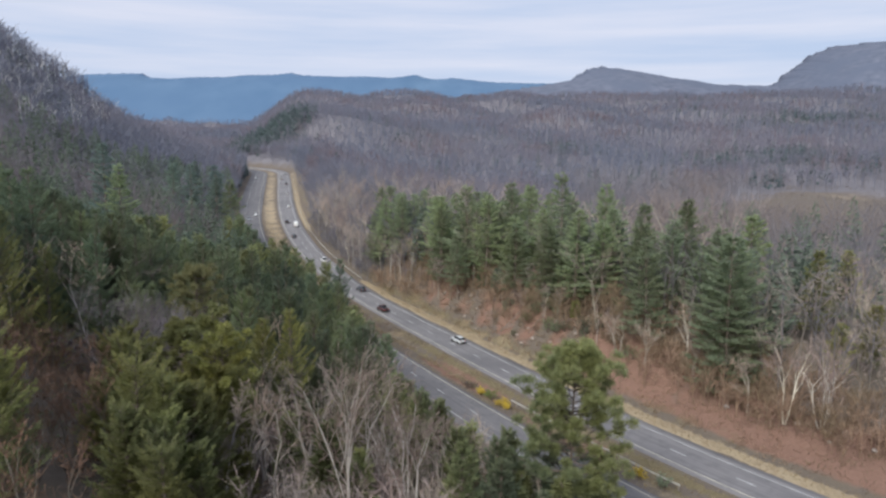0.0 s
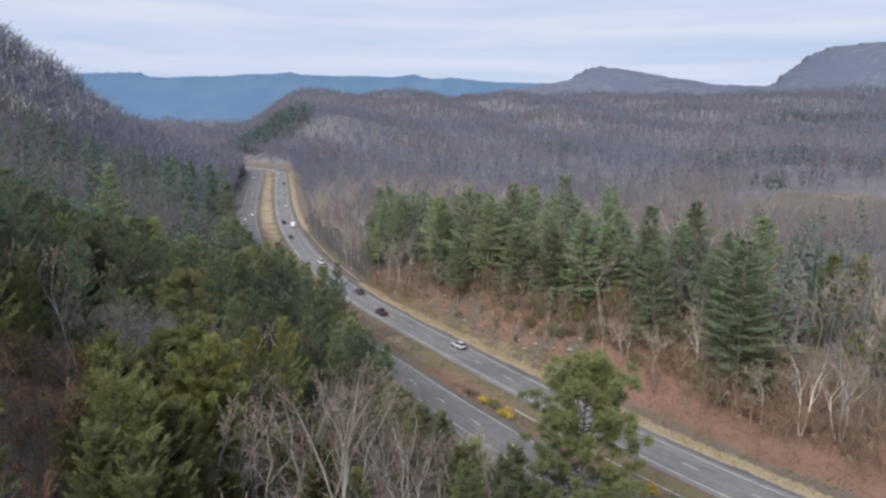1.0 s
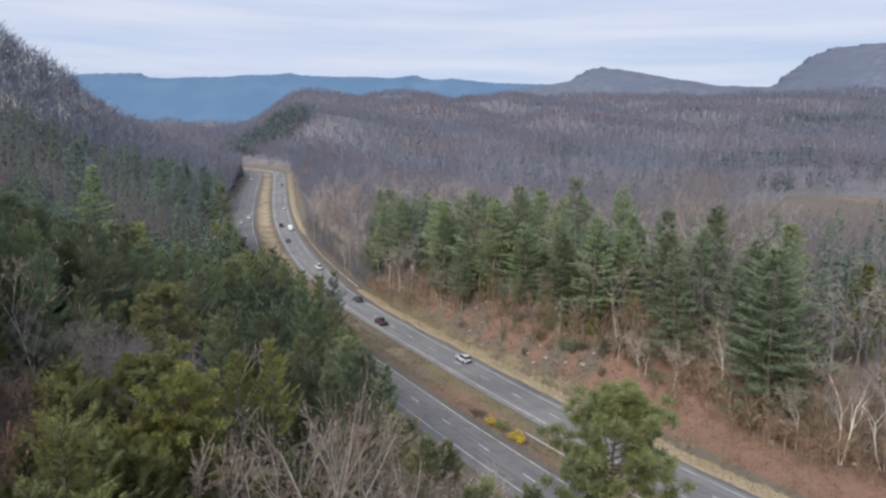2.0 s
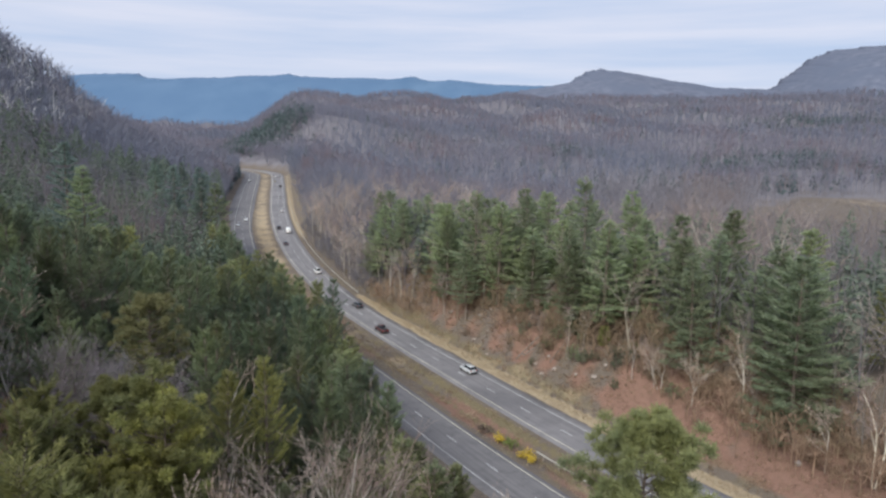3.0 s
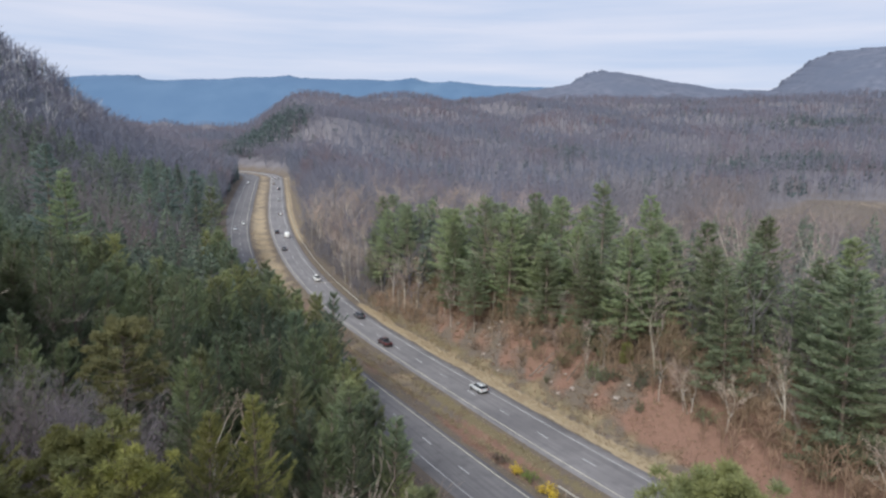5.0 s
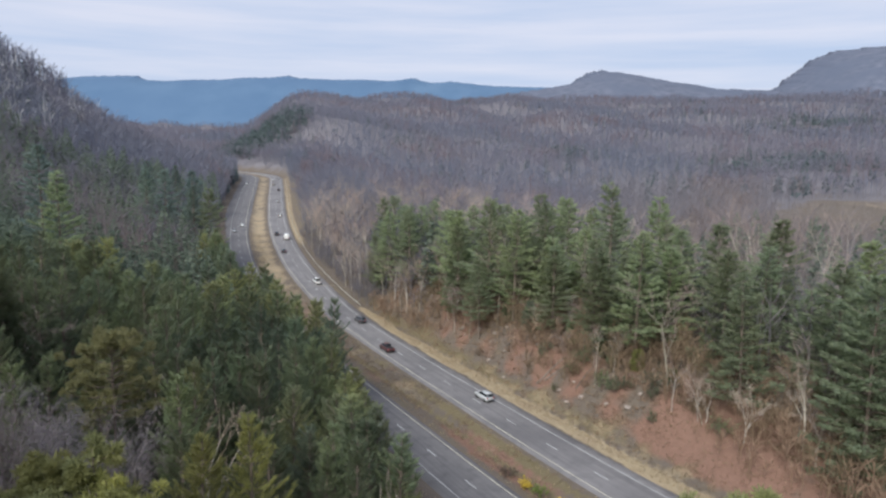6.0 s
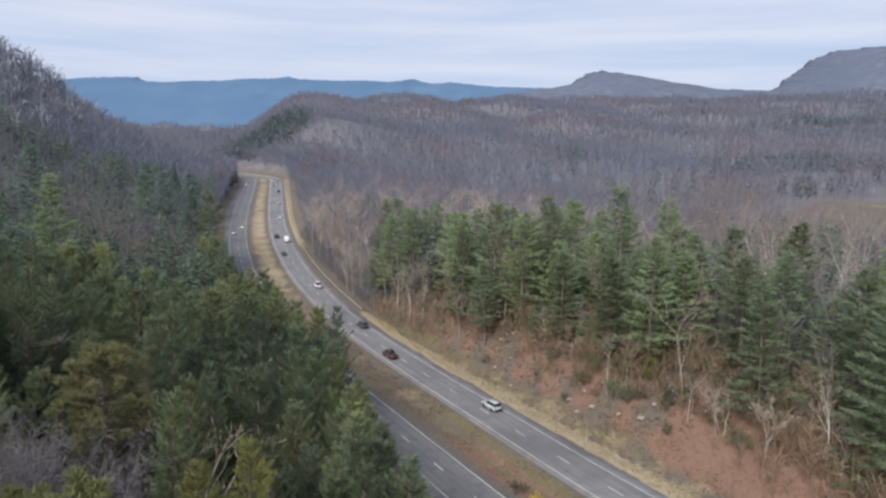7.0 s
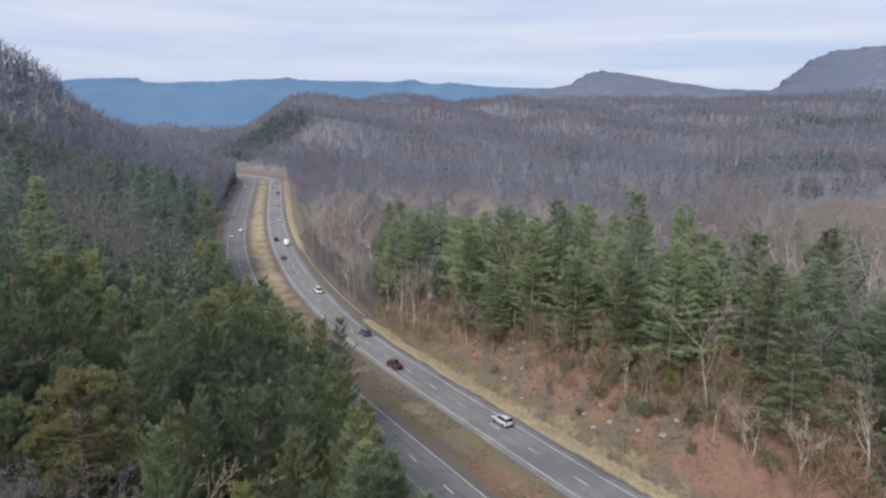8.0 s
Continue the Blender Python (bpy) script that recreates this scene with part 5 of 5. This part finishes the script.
def disc(r, w, n=18, dish=0.0):
    th = np.arange(n) * 2 * np.pi / n
    rings = [(-w / 2, r * 0.9), (-w / 2 + 0.02, r), (w / 2 - 0.02, r), (w / 2, r * 0.9)]
    V = [(x, q * math.cos(a), q * math.sin(a)) for x, q in rings for a in th]
    F = [(i * n + j, i * n + (j + 1) % n, (i + 1) * n + (j + 1) % n, (i + 1) * n + j) for i in range(3) for j in range(n)]
    V += [(-w / 2 + dish, 0, 0), (w / 2 - dish, 0, 0)]
    c = len(V)
    F += [(c - 2, (j + 1) % n, j, j) for j in range(0)]
    for j in range(0, n, 2):
        F += [(c - 2, (j + 2) % n, (j + 1) % n, j), (c - 1, 3 * n + j, 3 * n + (j + 1) % n, 3 * n + (j + 2) % n)]
    return np.array(V), np.array(F)


SHAPES = {
    "sedan": dict(half=0.9, size=4.7, body=[(-2.35, 0.45, 0.78, 0.80, 0.86), (-2.2, 0.28, 0.98, 0.95, 0.9), (-1.5, 0.22, 1.02, 1, 0.9), (0.9, 0.22, 0.98, 1, 0.9), (1.9, 0.25, 0.86, 0.97, 0.86), (2.3, 0.32, 0.68, 0.84, 0.8)],
                  cabin=[(-1.75, 0.95, 1.02, 0.86, 0.9), (-1.15, 0.95, 1.40, 0.86, 0.76), (0.05, 0.95, 1.45, 0.86, 0.78), (1.05, 0.92, 1.0, 0.86, 0.9)], roof=(-1.1, 0.05, 1.455, 0.62)),
    "suv": dict(half=0.95, size=4.8, body=[(-2.38, 0.5, 1.0, 0.88, 0.9), (-2.25, 0.34, 1.12, 0.97, 0.92), (0.9, 0.32, 1.10, 1, 0.92), (1.9, 0.34, 1.0, 0.97, 0.88), (2.36, 0.42, 0.8, 0.86, 0.84)],
                cabin=[(-2.25, 1.05, 1.12, 0.9, 0.92), (-1.95, 1.05, 1.68, 0.9, 0.8), (0.2, 1.05, 1.74, 0.9, 0.82), (1.05, 1.02, 1.1, 0.9, 0.9)], roof=(-1.95, 0.2, 1.745, 0.70)),
    "pickup": dict(half=0.98, size=5.6, body=[(-2.8, 0.55, 1.12, 0.92, 0.96), (-2.7, 0.42, 1.16, 0.98, 0.96), (0.0, 0.40, 1.16, 1, 0.95), (1.3, 0.40, 1.16, 1, 0.92), (2.4, 0.42, 1.08, 0.98, 0.9), (2.8, 0.5, 0.86, 0.88, 0.86)],
                   cabin=[(-0.75, 1.12, 1.18, 0.9, 0.94), (-0.6, 1.12, 1.80, 0.9, 0.82), (0.75, 1.12, 1.84, 0.9, 0.82), (1.45, 1.1, 1.18, 0.9, 0.92)], roof=(-0.6, 0.75, 1.845, 0.72)),
    "van": dict(half=1.02, size=5.8, body=[(-2.9, 0.5, 2.45, 0.95, 0.93), (-2.8, 0.36, 2.58, 1, 0.92), (0.7, 0.36, 2.60, 1, 0.9), (1.6, 0.36, 1.95, 0.98, 0.84), (2.4, 0.38, 1.15, 0.97, 0.88), (2.9, 0.44, 0.95, 0.88, 0.86)],
                cabin=[(0.85, 1.5, 1.55, 1.005, 0.99), (0.9, 1.45, 2.1, 1.008, 0.97), (1.3, 1.4, 2.0, 1.008, 0.95), (2.1, 1.3, 1.36, 0.99, 0.92)], roof=(-2.6, 0.6, 2.6, 0.8)),
}


def car(shape, paint, label):
    d = SHAPES[shape]
    name = {"sedan": "sedan_car", "suv": "suv_car", "pickup": "pickup_truck", "van": "cargo_van"}[shape]
    t = tagged(new(name), label, "car" if shape in ("sedan", "suv") else ("pickup truck" if shape == "pickup" else "van"))
    P, hw, ln = PAINTS[paint], d["half"], d["size"]
    part("body", mesh_np("body", *loft(d["body"], hw), P, False), t)
    part("window_band", mesh_np("window_band", *loft(d["cabin"], hw), M_GLASS, False), t, "dark tinted car glass")
    y0, y1, z, w = d["roof"]
    part("roof", mesh_np("roof", *box_at(0, (y0 + y1) / 2, z, 2 * hw * w, y1 - y0 + 0.1, 0.07), P), t)
    if shape == "pickup":
        part("cargo_bed", mesh_np("cargo_bed", *box_at(0, -1.75, 1.13, 1.62, 1.8, 0.09), M_TRIM), t, "dark open cargo bed")
    for sx in (-1, 1):
        part("tail_light", mesh_np("tail_light", *box_at(sx * hw * 0.78, -ln / 2 - 0.01, 0.85 if shape == "sedan" else 1.0, 0.26, 0.10, 0.2), M_TAIL), t)
        part("headlight", mesh_np("headlight", *box_at(sx * hw * 0.68, ln / 2 - 0.06, 0.68 if shape == "sedan" else 0.8, 0.36, 0.12, 0.16), M_LAMP), t)
        part("mirror", mesh_np("mirror", *box_at(sx * (hw + 0.08), 0.85, 1.02 if shape == "sedan" else 1.2, 0.16, 0.1, 0.14), P), t)
    part("bumper", mesh_np("bumper", *box_at(0, -ln / 2 - 0.02, 0.5, hw * 1.7, 0.16, 0.2), M_TRIM), t)
    part("bumper", mesh_np("bumper", *box_at(0, ln / 2 - 0.02, 0.45, hw * 1.6, 0.14, 0.18), M_TRIM), t)
    r = 0.33 if shape == "sedan" else 0.38
    for sx in (-1, 1):
        for y in (-ln * 0.29, ln * 0.31):
            wh = part("wheel", mesh_np("wheel", *disc(r, 0.22), M_TYRE, True), t)
            wh.location = (sx * (hw - 0.06), y, r)
            part("rim", mesh_np("rim", *disc(r * 0.62, 0.235, dish=0.03), M_RIM), wh)
    return t


def drive(ob, s, o, away=True):
    p, q = on_road([s - 1.5, s + 1.5], [o, o], 0.05)
    d = Vector(q - p) if away else Vector(p - q)
    ob.matrix_basis = Matrix.Translation((p + q) / 2) @ d.to_track_quat("Y", "Z").to_matrix().to_4x4()


for shape, paint, s, o, away, label in (
        ("suv", "silver", 224.5, 1.9, True, "silver sport utility car on the asphalt road"),
        ("pickup", "maroon", 264.6, -1.9, True, "dark maroon pickup truck on the asphalt road"),
        ("suv", "charcoal", 292.8, 1.9, True, "dark grey sport utility car on the road"),
        ("pickup", "white", 342.5, 1.9, True, "white pickup truck with dark open bed"),
        ("sedan", "charcoal", 398, -1.9, True, "dark grey sedan car on the road"),
        ("van", "white", 426.8, 1.9, True, "tall white cargo van on the road"),
        ("suv", "black", 437.7, -1.9, True, "black sport utility car beside a white van"),
        ("sedan", "white", 493.3, 1.9, True, "white sedan car on the uphill road"),
        ("sedan", "silver", 551, 1.9, True, "silver sedan car on the uphill road"),
        ("suv", "charcoal", 611, 1.9, True, "dark sport utility car far up the road"),
        ("sedan", "tan", 648, -1.9, True, "tan sedan car far up the road"),
        ("sedan", "white", 690, -1.9, True, "white sedan car near the far bend"),
        ("sedan", "silver", 698, 1.9, True, "silver sedan car near the far bend"),
        ("sedan", "silver", 449, LEFT_OFF - 1.9, False, "silver sedan car coming down beyond the median"),
        ("sedan", "white", 464.5, LEFT_OFF + 1.9, False, "white sedan car coming down beyond the median"),
        ("suv", "white", 655, LEFT_OFF - 1.9, False, "white sport utility car coming round the far bend")):
    drive(car(shape, PAINTS and paint, label), s, o, away)

# ---- shrubs, rocks and dead grass ----
rng = np.random.RandomState(91)
SHRUB_M = (M_SHRUB, M_SHRUB)


def scrub(X, Y, s, o, r):
    return (o > 14 + 7 * (Y < 118)) & (o < 34) & (Y > 45) & (Y < 235) & in_view(X, Y) & (r.rand(len(X)) < 0.25 + 0.45 * sstep(13, 22, o) + 0.2 * swell(X, Y, 25, 71))


PS, _s1, _o1 = scattered(-60, 120, 40, 235, 3.4, scrub, 72)
rng.shuffle(PS)
protos = [tree_thing("shrub", "leafless brown brush on the road bank", "shrub", "brush on the bank", *shrub(400 + i, h, w, False), SHRUB_M, ("stem", "twig_crown")) for i, (h, w) in enumerate([(1.5, 1.7), (2.1, 2.1), (1.2, 1.8), (2.8, 2.0)])]
place_copies(protos, PS[:170], rng, 0.6, 1.25)
PT, _s5, _o5 = scattered(-60, 120, 40, 235, 7.5, scrub, 79)
sap = [bare_tree(420 + i, h, 1, 3, 0.5) for i, h in enumerate((5, 7, 9))]
woods("saplings", "thin leafless saplings on the bank", [s_[1] for s_ in sap], PT, rng, 0.6, 1.2, M_TWIG)

T_LOW = [far_bare(440 + i, 5 + 1.2 * i, 13, 0.065) for i in range(4)]
TH, _s8, _o8 = scattered(-130, 110, 60, 330, 1.4, lambda X, Y, s, o, r: (o > 16.5 + 3.0 * swell(X, Y, 17, 84) * sstep(200, 170, Y) - 7.5 * sstep(150, 195, Y)) & (o < 40) & in_view(X, Y) & (r.rand(len(X)) < 0.75), 85)
woods("thicket", "thicket of grey-brown leafless saplings at the foot of the wood", T_LOW, TH[TH[:, 1] < 205], rng, 0.5, 1.2, M_SHRUB)
woods("thicket", "thicket of mauve-grey leafless saplings along the far verge", T_LOW, TH[TH[:, 1] >= 205], rng, 0.5, 1.2, M_WOODS_WARM)

UT, _su, _ou = scattered(-24, 14, 20, 50, 1.5, lambda X, Y, s, o, r: (o < -31) & (r.rand(len(X)) < 0.6 + 0.5 * swell(X, Y, 10, 99)), 100)
woods("thicket", "thicket of mauve-grey leafless saplings between the bare trees", [far_bare(450 + i, 8 + 1.5 * i, 13, 0.07) for i in range(4)], UT, rng, 0.4, 0.85, M_TWIG)


def brushy(X, Y, s, o, r):
    return (o > 11.5 + 9 * sstep(118, 106, Y)) & (o < 48) & (Y > 40) & (Y < 250) & in_view(X, Y) & (r.rand(len(X)) < (0.5 + 0.6 * swell(X, Y, 12, 75)) * (0.5 + 0.5 * sstep(12, 20, o)))


PB, _s4, _o4 = scattered(-70, 130, 35, 250, 0.85, brushy, 76)


def brush(name, label, P, rng, mat, lo, hi, per, spread=0.3, w0=0.09, w1=0.26):
    C = np.repeat(P[:, :3], per, 0) + rng.normal(0, spread, (len(P) * per, 3)) * np.array([1, 1, 0.1])
    D = rng.normal(0, 0.9, (len(C), 3)) * np.array([1, 1, 0.5]) + np.array([0, 0, 0.7])
    k = np.repeat(rng.uniform(0.5, 1.0, len(P)), per)
    V, F = shards(C, D, k * rng.uniform(lo, hi, len(C)), rng.uniform(w0, w1, len(C)), rng)
    return tagged(new(name, mesh_np(name, V, F, mat)), label, "brush", kind="stuff")


PW, _s9, _o9 = scattered(20, 125, 35, 122, 0.8, lambda X, Y, s, o, r: (o > 10.8) & (o < 24) & in_view(X, Y) & (r.rand(len(X)) < 0.5 + 0.6 * swell(X, Y, 8, 86)), 87)
brush("weeds", "short dry weeds and leaf litter on the red bank", PW, rng, M_BANK, 0.12, 0.5, 7, 0.7)
PX, _sx, _ox = scattered(-30, 100, 60, 205, 0.9, lambda X, Y, s, o, r: (o > 10.8) & (o < 24) & in_view(X, Y) & (r.rand(len(X)) < 0.85 - 0.5 * sstep(114, 102, Y) + 0.5 * swell(X, Y, 11, 89)), 90)
brush("weeds", "brown weeds and briars on the road bank", PX, rng, M_SHRUB, 0.3, 1.1, 13, 0.5, 0.05, 0.14)
u_ = rng.rand(len(PB))
brush("brush", "low brown leafless brush covering the bank", PB[u_ < 0.72], rng, M_BANK, 0.4, 1.2, 8)
brush("fallen_leaves_brush", "low russet brush and dead bracken on the bank", PB[u_ >= 0.72], rng, M_RUSSET, 0.3, 0.9, 6)

PU, _s6, _o6 = scattered(-60, 40, -2, 125, 1.0, lambda X, Y, s, o, r: (o < -28.5) & ((o > -66) | (Y < 60)) & (np.hypot(X, Y + 44) > 48) & in_view(X, Y) & (r.rand(len(X)) < 0.55 + 0.5 * swell(X, Y, 9, 78)), 81)
u_ = rng.rand(len(PU))
brush("brush", "tangled leafless undergrowth below the trees", PU[u_ < 0.45], rng, M_SHRUB, 0.7, 2.2, 7)
brush("russet_undergrowth", "russet undergrowth with dead leaves below the trees", PU[(u_ >= 0.45) & (u_ < 0.82)], rng, M_RUSSET, 0.4, 1.4, 7)
brush("evergreen_undergrowth", "low green evergreen undergrowth below the trees", PU[u_ >= 0.82], rng, M_NEEDLE_DULL, 0.4, 1.0, 9)

PM, _s7, _o7 = scattered(-50, 45, 55, 230, 0.62, lambda X, Y, s, o, r: (o < -5.6) & (o > -13.6) & (swell(X, Y, 13, 83) + 0.7 * np.exp(-((o + 10.5) / 1.5) ** 2) + 0.35 * r.rand(len(X)) > 0.62), 82)
u_ = rng.rand(len(PM))
brush("median_brush", "low brown weeds and dead stalks in the median", PM[u_ < 0.5], rng, M_SHRUB, 0.15, 0.55, 5)
brush("median_brush", "low russet weeds in the median", PM[u_ >= 0.5], rng, M_RUSSET, 0.12, 0.4, 5)

PD, _sd2, _od2 = scattered(-45, 30, 90, 200, 0.6, lambda X, Y, s, o, r: (np.abs(o + 7.6 + 0.8 * np.sin(Y * 0.13)) < 1.5) & (Y > 128 + 8 * swell(X, Y, 15, 92)) & (Y < 196) & (r.rand(len(X)) < 0.75), 93)
brush("median_brush", "dark brown weeds along the median ditch", PD, rng, M_DUSK, 0.15, 0.5, 4)
PE, _se2, _oe2 = scattered(-40, 60, 95, 215, 0.6, lambda X, Y, s, o, r: (o > 9.2) & (o < 13.5) & in_view(X, Y) & (r.rand(len(X)) < 0.15 + 0.8 * swell(X, Y, 16, 94)), 95)
PO, _so2, _oo2 = scattered(-5, 45, 60, 140, 0.6, lambda X, Y, s, o, r: (o > -8.4) & (o < -5.4) & (r.rand(len(X)) < 0.15 + 0.7 * swell(X, Y, 12, 96)), 98)
brush("green_grass", "short yellow-green grass on the verge and median", np.vstack([PE, PO]), rng, M_GRASS, 0.12, 0.4, 5)

# evergreen shrubs at the foot of the wood
ev = [tree_thing("shrub", "rounded dull green evergreen shrub on the bank", "shrub", "evergreen shrubs on the bank", *shrub(450 + i, h, w, True), (M_BARK_PINE, M_NEEDLE_DULL), ("stem", "foliage")) for i, (h, w) in enumerate([(2.8, 2.2), (2.2, 2.4), (3.4, 2.0)])]
EV, _sv, _ov = scattered(20, 60, 100, 150, 3.0, lambda X, Y, s, o, r: (np.abs(o - 20) < 3.4) & (np.abs(Y - 124) < 17) & (r.rand(len(X)) < 0.5), 88)
place_copies(ev, EV, rng, 0.7, 1.2)
place_copies(ev, np.array([(x, y, spot(x, y), k) for x, y, k in ((33.2, 119.8, 1.25), (35.0, 118.6, 1.05), (31.4, 121.5, 1.0), (37.4, 109.5, 0.75), (46.2, 101.6, 1.15), (29.4, 130.2, 0.9), (23.5, 129.8, 0.6), (38.5, 113.5, 0.9))]), rng, 0.9, 1.1)

# yellow-flowering bushes in the median, beside green ones
for i, (x, y, h, w, m, lab) in enumerate([(13.6, 93.2, 1.5, 1.3, M_YELLOW, "yellow flowering broom bush in the median"), (15.4, 90.6, 1.9, 1.5, M_LEAF, "low green bush between yellow bushes"), (17.3, 87.2, 1.6, 1.4, M_YELLOW, "yellow flowering broom bush in the median"), (18.4, 85.6, 1.2, 1.0, M_YELLOW, "small yellow flowering bush in the median"), (11.4, 97.5, 1.2, 1.9, M_DUSK, "low dark brown bush in the median"), (36.5, 58.0, 1.8, 1.5, M_YELLOW, "yellow flowering bush at the road edge"), (39.5, 55.0, 2.0, 1.5, M_NEEDLE_BLUE, "small dark green bush at the road edge")]):
    w_, c_ = shrub(430 + i, h, w, True)
    tree_thing("bush", lab, "bush", "", w_, c_, (M_BARK_PINE, m), ("stem", "foliage"), (x, y, spot(x, y) + 0.05))


def rock_mesh(seed):
    r = np.random.RandomState(seed)
    bm = bmesh.new()
    bmesh.ops.create_icosphere(bm, subdivisions=2, radius=0.5)
    for v in bm.verts:
        d = v.co.normalized()
        v.co = d * (0.5 + 0.22 * noise.noise(d * 1.7 + Vector((seed, 0, 0))) + 0.08 * noise.noise(d * 4.1))
        v.co.x *= 1.3
        v.co.z *= 0.7
    m = bpy.data.meshes.new("rock")
    bm.to_mesh(m)
    bm.free()
    m.materials.append(M_ROCK)
    return m


rocks = [rock_mesh(500 + i) for i in range(4)]


def stony(X, Y, s, o, r):
    return (o > 12) & (o < 26) & (Y > 60) & (Y < 190) & (r.rand(len(X)) < 0.10 + 0.30 * np.exp(-((Y - 125) / 16) ** 2 - ((o - 16) / 4) ** 2) + 0.25 * np.exp(-((Y - 160) / 10) ** 2))


PK, _s2, _o2 = scattered(-30, 100, 55, 190, 3.1, stony, 73)
for p in PK[:90]:
    rk = tagged(new("rock", rocks[rng.randint(4)]), "pale grey broken rock on the bank", "rock", "rocks on the bank")
    rk.matrix_basis = pose(p[0], p[1], p[2] + 0.08, rng.uniform(-20, 20), rng.uniform(-20, 20), rng.uniform(0, 360))
    rk.scale = (rng.uniform(0.35, 1.25),) * 3

# fallen trunks on the bank
for x, y, a, ln in ((23.5, 135, 8, 6), (24.6, 133.4, -12, 5), (29, 127, 20, 4), (-40, 232, 15, 9), (-43, 243, 30, 7)):
    r = np.random.RandomState(int(ln * 10 + y))
    u = np.linspace(-0.5, 0.5, 6)
    px, py = x + np.cos(radians(a)) * u * ln, y + np.sin(radians(a)) * u * ln
    pz = land(px, py)[0] + 0.16
    pts = np.stack([px, py, pz], 1)
    rr = np.linspace(0.14, 0.07, 6)
    tw = tubes(pts[:-1], pts[1:], rr[:-1], rr[1:], 7)
    tagged(new("fallen_log", mesh_np("fallen_log", *tw, M_BARK_GREY, True)), "grey fallen log on the leafy bank", "log")

# straw grass on the verges and in the median
def tufts(name, label, P, rng, lo, hi, mat, per=4):
    C = np.repeat(P[:, :3], per, 0) + rng.normal(0, 0.22, (len(P) * per, 3)) * np.array([1, 1, 0])
    D = rng.normal(0, 0.45, (len(C), 3)) + np.array([0, 0, 1])
    V, F = shards(C, D, rng.uniform(lo, hi, len(C)), rng.uniform(0.05, 0.12, len(C)), rng)
    return tagged(new(name, mesh_np(name, V, F, mat)), label, "grass", kind="stuff")


def verge(X, Y, s, o, r):
    w = 1.1 * swell(X, Y, 23, 61) + 0.6 * swell(X, Y, 9, 62)
    k = 1.2 * np.exp(-((o - 8.2 - 0.7 * w) / 1.7) ** 2) + 0.6 * np.exp(-((o + 9.7) / 4.2) ** 4) * (0.45 + w) + 0.6 * np.exp(-((o + 28) / 1.8) ** 2)
    return (r.rand(len(X)) < k) & (o > 6.0 - 60 * (o < 0)) | ((o < -5.2) & (o > -14.2) & (r.rand(len(X)) < 0.25))


PG, _s3, _o3 = scattered(-110, 90, 25, 330, 0.55, lambda X, Y, s, o, r: verge(X, Y, s, o, r) & ((s < 305) | (o < 6.5)) & (np.abs(o) < 31) & ((o > 6.0) | ((o < -5.2) & (o > -14.2)) | (o < -25.6)), 74)
tufts("straw_grass", "dry straw-coloured grass on verges and median", PG, rng, 0.2, 0.55, M_STRAW, 3)
